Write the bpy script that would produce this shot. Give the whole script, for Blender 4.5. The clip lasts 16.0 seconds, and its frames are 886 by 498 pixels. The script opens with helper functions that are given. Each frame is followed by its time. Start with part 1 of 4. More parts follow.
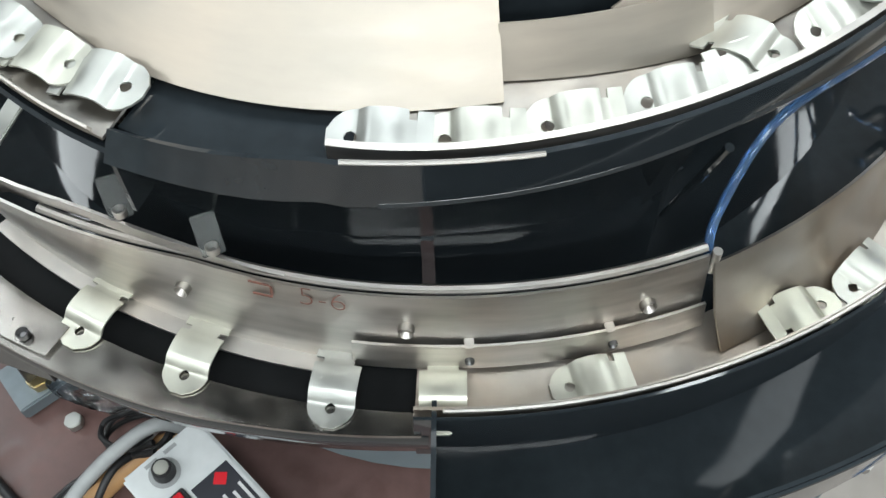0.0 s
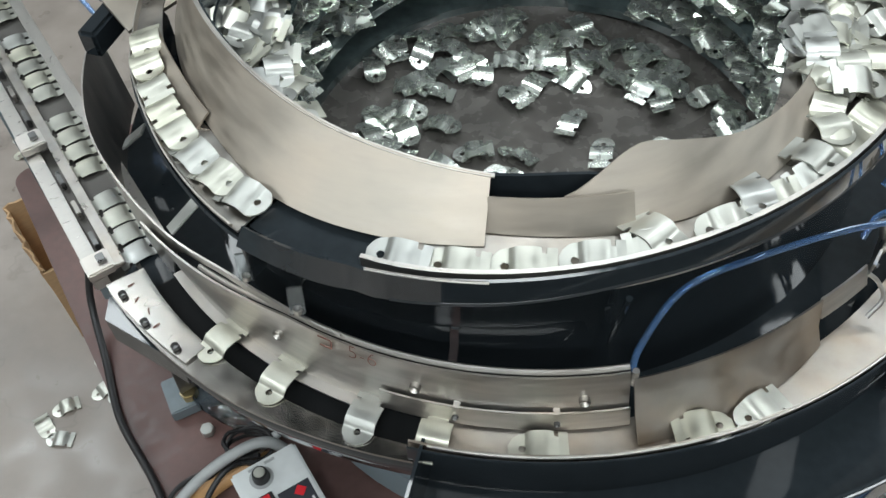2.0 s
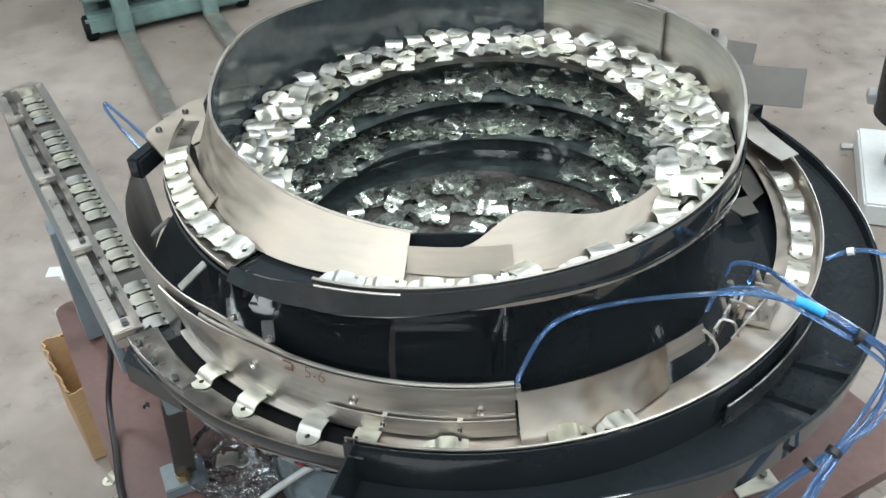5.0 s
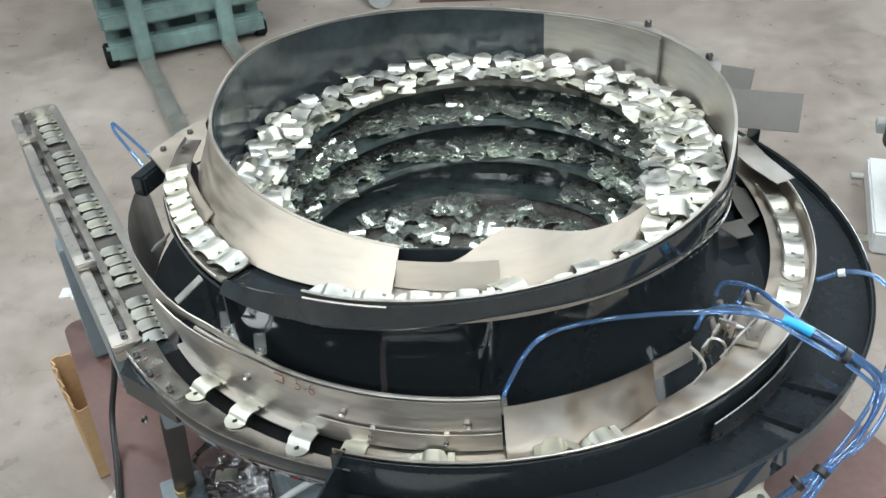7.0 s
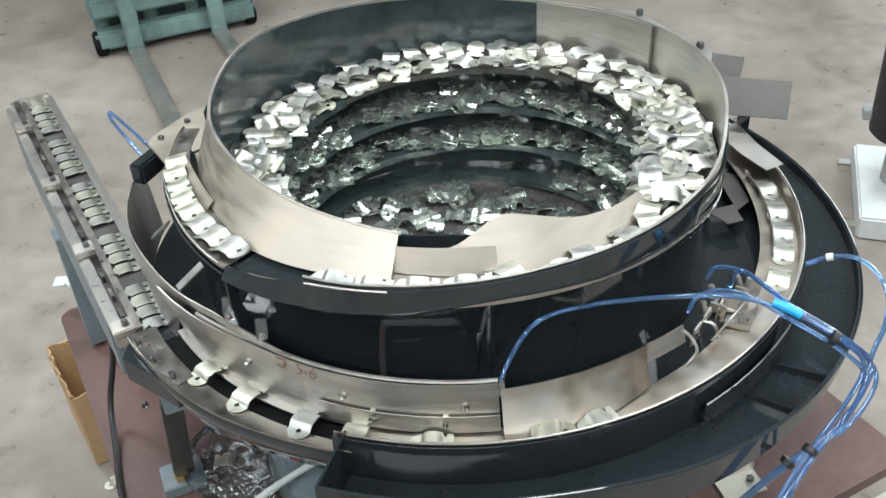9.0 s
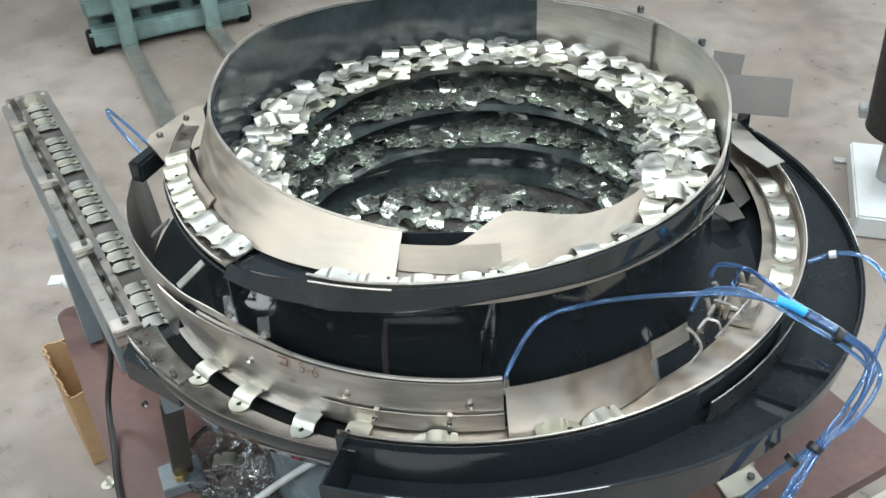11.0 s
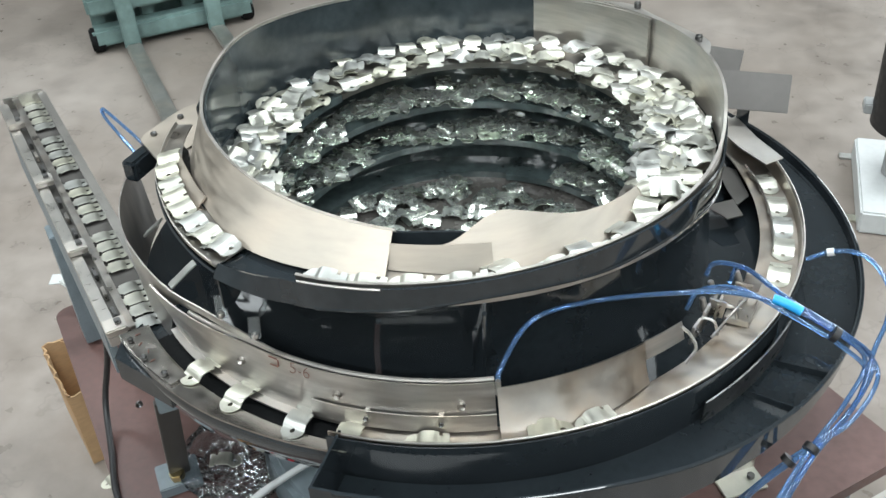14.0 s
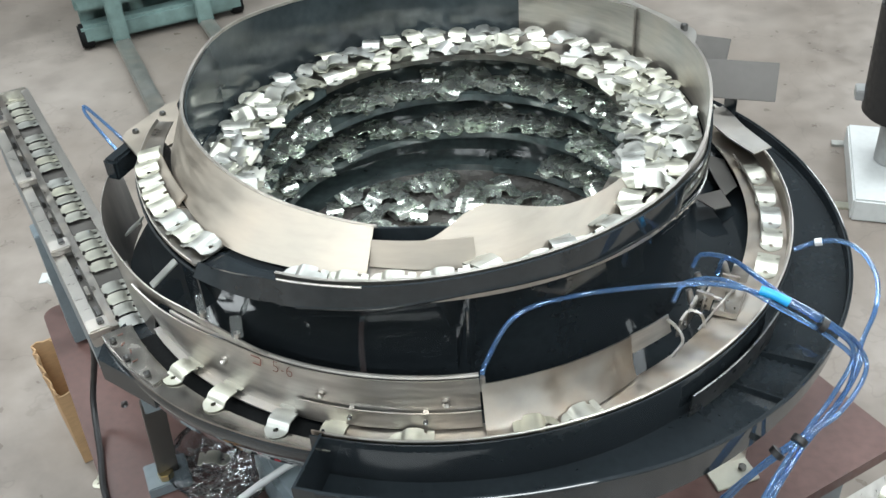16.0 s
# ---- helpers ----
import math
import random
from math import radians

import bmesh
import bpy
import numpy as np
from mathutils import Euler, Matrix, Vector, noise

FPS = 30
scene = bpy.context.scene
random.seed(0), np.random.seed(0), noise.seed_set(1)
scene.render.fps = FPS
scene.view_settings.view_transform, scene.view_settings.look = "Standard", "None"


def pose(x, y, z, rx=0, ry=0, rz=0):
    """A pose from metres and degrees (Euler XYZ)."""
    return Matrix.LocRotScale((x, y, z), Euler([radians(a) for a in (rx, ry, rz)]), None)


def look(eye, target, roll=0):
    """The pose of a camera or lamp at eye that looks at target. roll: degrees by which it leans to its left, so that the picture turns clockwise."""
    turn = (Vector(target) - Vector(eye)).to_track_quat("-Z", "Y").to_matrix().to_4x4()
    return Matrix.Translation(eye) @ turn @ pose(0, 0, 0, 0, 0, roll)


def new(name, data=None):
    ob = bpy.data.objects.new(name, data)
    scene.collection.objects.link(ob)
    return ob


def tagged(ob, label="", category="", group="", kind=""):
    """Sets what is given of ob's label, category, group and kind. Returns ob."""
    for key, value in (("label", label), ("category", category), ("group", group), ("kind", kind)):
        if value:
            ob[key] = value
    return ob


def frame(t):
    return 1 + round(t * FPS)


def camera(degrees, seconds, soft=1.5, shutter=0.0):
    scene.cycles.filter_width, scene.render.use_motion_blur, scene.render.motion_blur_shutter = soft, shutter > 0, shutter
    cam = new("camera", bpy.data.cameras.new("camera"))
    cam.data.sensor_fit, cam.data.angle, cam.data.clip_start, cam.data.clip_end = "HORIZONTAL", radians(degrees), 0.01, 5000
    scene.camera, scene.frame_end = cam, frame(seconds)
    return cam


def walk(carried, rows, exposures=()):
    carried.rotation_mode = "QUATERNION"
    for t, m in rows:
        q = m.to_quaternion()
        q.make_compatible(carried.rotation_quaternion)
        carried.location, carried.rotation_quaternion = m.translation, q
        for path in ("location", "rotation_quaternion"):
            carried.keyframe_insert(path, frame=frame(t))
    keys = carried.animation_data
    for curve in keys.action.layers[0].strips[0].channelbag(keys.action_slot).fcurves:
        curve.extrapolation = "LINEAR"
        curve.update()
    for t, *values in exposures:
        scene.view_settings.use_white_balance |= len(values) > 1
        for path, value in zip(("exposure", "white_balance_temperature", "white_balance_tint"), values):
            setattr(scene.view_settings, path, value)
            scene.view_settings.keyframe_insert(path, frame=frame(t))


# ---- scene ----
cam = camera(48.9, 16.0)
METRES, EYE, TILT, LEAN, TURN = 0.9, 1.35, -58.0, 0.0, 0.0
AXIS_Y = -0.711  # the first eye stands this far in front of the bowl's axis, which is the origin
ROWS = [
    (0.0, 0.0, 0.0, 0.0, -0.0, 0.0, -0.0),
    (0.5, 0.0639, -0.0881, 0.0172, 4.28, -0.48, -3.83),
    (1.0, 0.0975, -0.1677, 0.0195, 6.46, -0.29, -6.48),
    (1.5, 0.1393, -0.2369, 0.0244, 9.13, 2.98, -8.33),
    (2.0, 0.161, -0.2867, 0.0003, 10.19, 5.07, -9.78),
    (2.5, 0.1253, -0.3362, -0.0498, 9.19, 7.74, -9.16),
    (3.0, 0.1197, -0.3816, -0.077, 8.84, 9.92, -8.23),
    (3.5, 0.1421, -0.4359, -0.1109, 8.61, 12.87, -8.2),
    (4.0, 0.2038, -0.487, -0.1498, 8.74, 14.59, -8.66),
    (4.5, 0.3189, -0.5271, -0.2348, 10.05, 17.62, -11.02),
    (7.0, 0.4109, -0.5313, -0.2647, 12.07, 20.8, -12.86),
    (7.5, 0.4096, -0.5371, -0.268, 11.98, 20.64, -12.83),
    (8.0, 0.4069, -0.538, -0.268, 11.95, 20.38, -12.75),
    (8.5, 0.4051, -0.5428, -0.2704, 11.93, 20.03, -12.63),
    (9.0, 0.405, -0.5547, -0.2778, 11.47, 20.21, -12.38),
    (11.5, 0.3873, -0.5503, -0.2804, 11.04, 20.2, -12.17),
    (12.0, 0.3915, -0.5495, -0.2781, 11.14, 20.11, -12.17),
    (12.5, 0.3963, -0.5475, -0.2786, 11.27, 20.14, -12.25),
    (13.0, 0.3967, -0.5475, -0.2764, 11.25, 20.11, -12.3),
    (13.5, 0.4027, -0.5491, -0.275, 11.36, 20.08, -12.27),
    (14.0, 0.4073, -0.5374, -0.2689, 11.6, 19.93, -12.18),
    (14.5, 0.4091, -0.5355, -0.2652, 11.63, 19.72, -12.06),
    (15.0, 0.4138, -0.5305, -0.2621, 11.58, 19.62, -11.83),
    (15.5, 0.4191, -0.5301, -0.259, 11.59, 19.48, -11.58),
    (16.0, 0.4217, -0.5229, -0.2557, 11.74, 19.4, -11.41),
]
walk(cam, [(t, pose(0, AXIS_Y, EYE, TILT, LEAN, TURN) @ pose(METRES * x, METRES * y, METRES * z, 90 + pitch, roll, yaw)) for t, x, y, z, yaw, pitch, roll in ROWS],
     exposures=[(0,.5),(.5,.34),(1,.2),(1.5,.1),(2.2,.16),(3,.38),(4,.46),(4.7,.57),(7,.66),(16,.66)])

# ---- light: a workshop hall with ceiling fittings and an open gate at the back ----
world = bpy.data.worlds.new("hall_air")
world.use_nodes = True
world.node_tree.nodes["Background"].inputs[0].default_value = (0.75, 0.8, 0.85, 1)
world.node_tree.nodes["Background"].inputs[1].default_value = 0.25
scene.world = world


def area_lamp(name, m, sx, sy, watts, colour):
    data = bpy.data.lights.new(name, "AREA")
    data.shape, data.size, data.size_y, data.energy, data.color = "RECTANGLE", sx, sy, watts, colour
    ob = new(name, data)
    ob.matrix_world = m
    return ob


for lx in (-3.6, 0.2, 3.8):
    for ly in (-5.2, -2.0, 1.4):
        area_lamp("ceiling_lamp", pose(lx, ly, 4.6), 2.2, 0.9, 84, (0.9, 0.975, 1.0))
area_lamp("gate_light", look((3.5, 7.7, 2.3), (0, 0, 0.8)), 4.0, 3.4, 310, (0.9, 0.97, 1.0))


# ---- materials ----
def material(name, base, rough=0.5, metal=0.0, scale=20.0, vary=0.15, bump=0.0, stretch=(1, 1, 1), stain=0.15, stain_scale=3.0,
             rough_vary=0.12, coat=0.0, rand=0.0, tint=None, alpha=1.0, transmission=0.0, spec=0.5, wave=0.0, wave_scale=8.0):
    m = bpy.data.materials.new(name)
    m.use_nodes = True
    nt = m.node_tree
    b = nt.nodes["Principled BSDF"]
    L = nt.links.new
    co = nt.nodes.new("ShaderNodeTexCoord")
    mp = nt.nodes.new("ShaderNodeMapping")
    mp.inputs["Scale"].default_value = stretch
    L(co.outputs["Object"], mp.inputs["Vector"])
    fine = nt.nodes.new("ShaderNodeTexNoise")
    fine.inputs["Scale"].default_value, fine.inputs["Detail"].default_value = scale, 6
    L(mp.outputs[0], fine.inputs["Vector"])
    big = nt.nodes.new("ShaderNodeTexNoise")
    big.inputs["Scale"].default_value, big.inputs["Detail"].default_value = stain_scale, 4
    L(co.outputs["Object"], big.inputs["Vector"])

    def ramp(src, lo, hi):
        r = nt.nodes.new("ShaderNodeMapRange")
        r.inputs["From Min"].default_value, r.inputs["From Max"].default_value = 0.3, 0.7
        r.inputs["To Min"].default_value, r.inputs["To Max"].default_value = lo, hi
        L(src, r.inputs["Value"])
        return r.outputs[0]

    def times(a, c):
        n = nt.nodes.new("ShaderNodeMath")
        n.operation = "MULTIPLY"
        L(a, n.inputs[0])
        if hasattr(c, "links"):
            L(c, n.inputs[1])
        else:
            n.inputs[1].default_value = c
        return n.outputs[0]

    v = times(ramp(fine.outputs["Fac"], 1 - vary, 1 + vary), ramp(big.outputs["Fac"], 1 - stain, 1 + stain))
    if rand:
        oi = nt.nodes.new("ShaderNodeObjectInfo")
        rr = nt.nodes.new("ShaderNodeMapRange")
        rr.inputs["To Min"].default_value, rr.inputs["To Max"].default_value = 1 - rand, 1 + rand
        L(oi.outputs["Random"], rr.inputs["Value"])
        v = times(v, rr.outputs[0])
    mix = nt.nodes.new("ShaderNodeMix")
    mix.data_type = "RGBA"
    mix.inputs["A"].default_value = (*base, 1)
    mix.inputs["B"].default_value = (*(tint or base), 1)
    if rand and tint:
        L(oi.outputs["Random"], mix.inputs["Factor"])
    else:
        L(ramp(big.outputs["Fac"], 0, 1), mix.inputs["Factor"])
    hsv = nt.nodes.new("ShaderNodeHueSaturation")
    L(mix.outputs["Result"], hsv.inputs["Color"])
    L(v, hsv.inputs["Value"])
    L(hsv.outputs[0], b.inputs["Base Color"])
    L(ramp(fine.outputs["Fac"], max(rough - rough_vary, 0.02), min(rough + rough_vary, 1)), b.inputs["Roughness"])
    b.inputs["Metallic"].default_value = metal
    b.inputs["Coat Weight"].default_value = coat
    b.inputs["Coat Roughness"].default_value = 0.05
    b.inputs["Alpha"].default_value = alpha
    b.inputs["Transmission Weight"].default_value = transmission
    b.inputs["Specular IOR Level"].default_value = spec
    if bump:
        bp = nt.nodes.new("ShaderNodeBump")
        bp.inputs["Strength"].default_value, bp.inputs["Distance"].default_value = 1.0, bump
        L(fine.outputs["Fac"], bp.inputs["Height"])
        L(bp.outputs[0], b.inputs["Normal"])
    if wave:
        wn = nt.nodes.new("ShaderNodeTexNoise")
        wn.inputs["Scale"].default_value, wn.inputs["Detail"].default_value = wave_scale, 2
        L(co.outputs["Object"], wn.inputs["Vector"])
        wb = nt.nodes.new("ShaderNodeBump")
        wb.inputs["Strength"].default_value, wb.inputs["Distance"].default_value = 1.0, wave
        L(wn.outputs["Fac"], wb.inputs["Height"])
        if bump:
            L(bp.outputs[0], wb.inputs["Normal"])
        L(wb.outputs[0], b.inputs["Normal"])
    return m


def clear_film(name):
    """Thin crumpled film: see-through, with sharp glints on its folds."""
    m = bpy.data.materials.new(name)
    m.use_nodes = True
    nt = m.node_tree
    nt.nodes.remove(nt.nodes["Principled BSDF"])
    co = nt.nodes.new("ShaderNodeTexCoord")
    folds = nt.nodes.new("ShaderNodeTexNoise")
    folds.inputs["Scale"].default_value, folds.inputs["Detail"].default_value = 24.0, 3
    folds.inputs["Distortion"].default_value = 1.6
    bp = nt.nodes.new("ShaderNodeBump")
    bp.inputs["Strength"].default_value, bp.inputs["Distance"].default_value = 1.0, 0.008
    fr = nt.nodes.new("ShaderNodeFresnel")
    fr.inputs["IOR"].default_value = 1.6
    clear = nt.nodes.new("ShaderNodeBsdfTransparent")
    clear.inputs[0].default_value = (0.9, 0.91, 0.93, 1)
    gloss = nt.nodes.new("ShaderNodeBsdfGlossy")
    gloss.inputs["Roughness"].default_value = 0.08
    mix = nt.nodes.new("ShaderNodeMixShader")
    L = nt.links.new
    L(co.outputs["Object"], folds.inputs["Vector"])
    L(folds.outputs["Fac"], bp.inputs["Height"])
    L(bp.outputs[0], fr.inputs["Normal"])
    L(bp.outputs[0], gloss.inputs["Normal"])
    L(fr.outputs[0], mix.inputs[0])
    L(clear.outputs[0], mix.inputs[1])
    L(gloss.outputs[0], mix.inputs[2])
    L(mix.outputs[0], nt.nodes["Material Output"].inputs["Surface"])
    return m


STEEL = material("brushed_stainless_steel", (0.53, 0.52, 0.5), 0.44, 1.0, 30, 0.12, 0.0, (0.7, 0.7, 6), 0.14, 14, rough_vary=0.06, tint=(0.465, 0.43, 0.39), wave=0.0003, wave_scale=9)
STEEL_DULL = material("scuffed_steel", (0.42, 0.41, 0.39), 0.34, 1.0, 45, 0.14, 0.0001, (1, 1, 1), 0.14, 26, rough_vary=0.09, tint=(0.37, 0.335, 0.295), wave=0.0002, wave_scale=16)
ZINC = material("zinc_plated_steel", (0.49, 0.502, 0.487), 0.43, 0.9, 60, 0.06, 0.0, (1, 1, 1), 0.1, 25, rand=0.12, tint=(0.52, 0.515, 0.43), rough_vary=0.12, wave=0.0004, wave_scale=60)
# paler copy of ZINC: extra light for the deep brackets put into the colour
BRIGHT_ZINC = material("brightened_zinc_plated_steel", (0.8, 0.84, 0.81), 0.26, 0.9, 60, 0.08, 0.0, (1, 1, 1), 0.1, 25, rough_vary=0.08, tint=(0.72, 0.77, 0.69))
SHROUD = material("diagonally_brushed_steel", (0.44, 0.42, 0.395), 0.38, 1.0, 26, 0.2, 0.0, (3, 3, 0.5), 0.25, 9, rough_vary=0.08, tint=(0.32, 0.3, 0.28), wave=0.0006, wave_scale=8)
PLATE = material("smooth_rolled_steel", (0.34, 0.335, 0.32), 0.22, 1.0, 50, 0.12, 0.0, (1, 1, 1), 0.14, 22, rough_vary=0.06, tint=(0.3, 0.275, 0.25))
# dark base colour also carries the dark reflections inside the upper wall
BACK_WALL = material("dark_glossy_upper_wall", (0.032, 0.041, 0.045), 0.16, 0.0, 50, 0.2, 0.0, (1, 1, 1), 0.3, 9, rough_vary=0.05, spec=0.7, wave=0.001, wave_scale=14)
STEEL_WARM = material("warm_brushed_stainless", (0.44, 0.405, 0.355), 0.56, 1.0, 26, 0.14, 0.0, (0.7, 0.7, 5), 0.18, 10, rough_vary=0.1, tint=(0.37, 0.322, 0.272), wave=0.0006, wave_scale=9)
BLACK = material("glossy_blue_black_paint", (0.0175, 0.022, 0.0255), 0.05, 0.0, 90, 0.1, 0.0, (1, 1, 1), 0.1, 9, rough_vary=0.025, spec=0.5, wave=0.0003, wave_scale=9)
LINING = material("glossy_dark_green_lining", (0.05, 0.066, 0.067), 0.1, 0.0, 60, 0.25, 0.0, (1, 1, 1), 0.3, 14, rough_vary=0.04, spec=1.0, wave=0.0012, wave_scale=24)
GREY_SHEET = material("dull_grey_sheet", (0.11, 0.104, 0.098), 0.46, 0.5, 40, 0.12, 0.0001, spec=0.3)
# wheel rubber; its near-black also paints the darkness in the open slot
RUBBER_AND_SLOT_DARK = material("black_rubber_and_slot_dark", (0.007, 0.0075, 0.008), 0.7, 0.0, 200, 0.2, 0.0, spec=0.12)
MAROON = material("maroon_board", (0.1, 0.055, 0.049), 0.45, 0.0, 70, 0.14, 0.0001, (1, 1, 1), 0.25, 5)
CONCRETE = material("worn_concrete_floor", (0.208, 0.174, 0.147), 0.36, 0.0, 14, 0.1, 0.0003, (1, 1, 1), 0.18, 1.1, tint=(0.265, 0.236, 0.213), rough_vary=0.1)
STEEL_STAINED = material("heat_stained_steel", (0.5, 0.475, 0.44), 0.42, 1.0, 30, 0.14, 0.0001, (1, 1, 1), 0.2, 19, rough_vary=0.12, tint=(0.34, 0.285, 0.23), wave=0.0012, wave_scale=14)
WORN_FLOOR = material("worn_bowl_floor", (0.125, 0.117, 0.108), 0.26, 0.35, 40, 0.15, 0.0, (1, 1, 1), 0.25, 12, rough_vary=0.1, spec=0.8, wave=0.0006, wave_scale=16)
CARDBOARD = material("cardboard", (0.4, 0.255, 0.135), 0.8, 0.0, 40, 0.1, 0.0003, (1, 1, 5), 0.18, 6)
ALU = material("milled_aluminium", (0.43, 0.415, 0.39), 0.38, 1.0, 80, 0.06, 0.0, (6, 1, 1), 0.1, 9)
GREY_PAINT = material("blue_grey_paint", (0.16, 0.195, 0.215), 0.42, 0.0, 60, 0.1, 0.0001, (1, 1, 1), 0.15, 6)
TEAL = material("teal_green_paint", (0.13, 0.2, 0.19), 0.5, 0.0, 30, 0.15, 0.0002, (1, 1, 1), 0.3, 5)
TUBE = material("clear_blue_polyurethane", (0.15, 0.32, 0.62), 0.05, 0.0, 20, 0.04, 0.0, stain=0.05, rough_vary=0.02, coat=0.6, transmission=0.82)
CABLE = material("black_cable_sheath", (0.012, 0.012, 0.013), 0.5, 0.0, 60, 0.1)
CONDUIT = material("grey_conduit", (0.3, 0.31, 0.31), 0.5, 0.0, 60, 0.1)
HOSE = material("tan_hose", (0.5, 0.28, 0.12), 0.55, 0.0, 60, 0.1)
WHITE = material("light_grey_enamel", (0.55, 0.57, 0.57), 0.4, 0.0, 60, 0.05, 0.0, stain=0.06)
LABEL = material("printed_label", (0.03, 0.032, 0.04), 0.4, 0.0, 60, 0.05)
PRINT = material("white_print", (0.6, 0.6, 0.6), 0.5, 0.0, 60, 0.05)
RED = material("red_plastic", (0.6, 0.02, 0.03), 0.3, 0.0, 60, 0.05)
INK = material("red_marker_ink", (0.17, 0.075, 0.055), 0.6, 0.0, 300, 0.4)
BRASS = material("yellow_zinc", (0.56, 0.47, 0.27), 0.32, 1.0, 60, 0.1)
SCREW = material("dark_socket_steel", (0.16, 0.16, 0.16), 0.35, 1.0, 60, 0.1)
ACRYLIC = material("clear_acrylic", (0.9, 0.95, 0.95), 0.06, 0.0, 20, 0.02, transmission=0.95, rough_vary=0.03)
FILM = clear_film("clear_plastic_film")
PLASTER = material("hall_wall_paint", (0.5, 0.5, 0.48), 0.8, 0.0, 5, 0.05, 0.0005)



def crack_lines(mat):
    """Adds thin dark hairline cracks and spots of grime to a floor."""
    nt = mat.node_tree
    b = nt.nodes["Principled BSDF"]
    old = b.inputs["Base Color"].links[0].from_socket
    co = nt.nodes.new("ShaderNodeTexCoord")
    warp = nt.nodes.new("ShaderNodeTexNoise")
    warp.inputs["Scale"].default_value, warp.inputs["Detail"].default_value = 3.0, 5
    nt.links.new(co.outputs["Object"], warp.inputs["Vector"])
    add = nt.nodes.new("ShaderNodeVectorMath")
    nt.links.new(co.outputs["Object"], add.inputs[0])
    nt.links.new(warp.outputs["Color"], add.inputs[1])
    vor = nt.nodes.new("ShaderNodeTexVoronoi")
    vor.feature = "DISTANCE_TO_EDGE"
    vor.inputs["Scale"].default_value = 1.6
    nt.links.new(add.outputs[0], vor.inputs["Vector"])
    line = nt.nodes.new("ShaderNodeMapRange")
    line.inputs["From Min"].default_value, line.inputs["From Max"].default_value = 0.0, 0.012
    line.inputs["To Min"].default_value, line.inputs["To Max"].default_value = 0.88, 1.0
    nt.links.new(vor.outputs["Distance"], line.inputs["Value"])
    grime = nt.nodes.new("ShaderNodeTexNoise")
    grime.inputs["Scale"].default_value, grime.inputs["Detail"].default_value = 5.0, 8
    nt.links.new(co.outputs["Object"], grime.inputs["Vector"])
    gr = nt.nodes.new("ShaderNodeMapRange")
    gr.inputs["From Min"].default_value, gr.inputs["From Max"].default_value = 0.35, 0.5
    gr.inputs["To Min"].default_value, gr.inputs["To Max"].default_value = 0.84, 1.0
    nt.links.new(grime.outputs["Fac"], gr.inputs["Value"])
    mul = nt.nodes.new("ShaderNodeMath")
    mul.operation = "MULTIPLY"
    nt.links.new(line.outputs[0], mul.inputs[0])
    nt.links.new(gr.outputs[0], mul.inputs[1])
    hsv = nt.nodes.new("ShaderNodeHueSaturation")
    nt.links.new(old, hsv.inputs["Color"])
    nt.links.new(mul.outputs[0], hsv.inputs["Value"])
    nt.links.new(hsv.outputs[0], b.inputs["Base Color"])


crack_lines(CONCRETE)
ROOFING = material("roof_sheet", (0.36, 0.37, 0.38), 0.7, 0.0, 5, 0.1)


# ---- building helpers ----
def part(name, bm, mat, parent=None, label="", smooth=40.0):
    me = bpy.data.meshes.new(name)
    bmesh.ops.recalc_face_normals(bm, faces=bm.faces[:])
    bm.to_mesh(me)
    bm.free()
    me.materials.append(mat)
    if smooth:
        me.shade_smooth()
        me.set_sharp_from_angle(angle=radians(smooth))
    ob = new(name, me)
    if parent:
        ob.parent = parent
    if label:
        tagged(ob, label)
    return ob


def empty(name, label, category, group="", kind="", at=None):
    ob = tagged(new(name), label, category, group, kind)
    ob.empty_display_size = 0.05
    if at is not None:
        ob.matrix_world = at
    return ob


def knots(a, table):
    """Smooth curve through a short table of (angle, value), angles falling or rising."""
    t = sorted(table)
    xs, ys = [p[0] for p in t], [p[1] for p in t]
    if a <= xs[0]:
        return ys[0]
    if a >= xs[-1]:
        return ys[-1]
    i = max(k for k in range(len(xs)) if xs[k] <= a)
    i = min(i, len(xs) - 2)

    def slope(k):
        lo, hi = max(k - 1, 0), min(k + 1, len(xs) - 1)
        return (ys[hi] - ys[lo]) / (xs[hi] - xs[lo])

    h = xs[i + 1] - xs[i]
    u = (a - xs[i]) / h
    return ((1 + 2 * u) * (1 - u) ** 2 * ys[i] + u * (1 - u) ** 2 * h * slope(i) + u * u * (3 - 2 * u) * ys[i + 1] + u * u * (u - 1) * h * slope(i + 1))


def polar(r, a, z):
    return Vector((r * math.cos(radians(a)), r * math.sin(radians(a)), z))


def sweep(section, a0, a1, step=2.0, thick=0.002):
    """A sheet swept round the axis: section(a) gives (r, z) pairs at the angle a; thick: the sheet's gauge."""
    bm = bmesh.new()
    n = max(2, int(abs(a1 - a0) / step) + 1)
    rows = []
    for i in range(n):
        a = a0 + (a1 - a0) * i / (n - 1)
        rows.append([bm.verts.new(polar(r, a, z)) for r, z in section(a)])
    for p, q in zip(rows, rows[1:]):
        for k in range(len(p) - 1):
            bm.faces.new((p[k], p[k + 1], q[k + 1], q[k]))
    if thick:
        thicken(bm, rows, thick)
    return bm


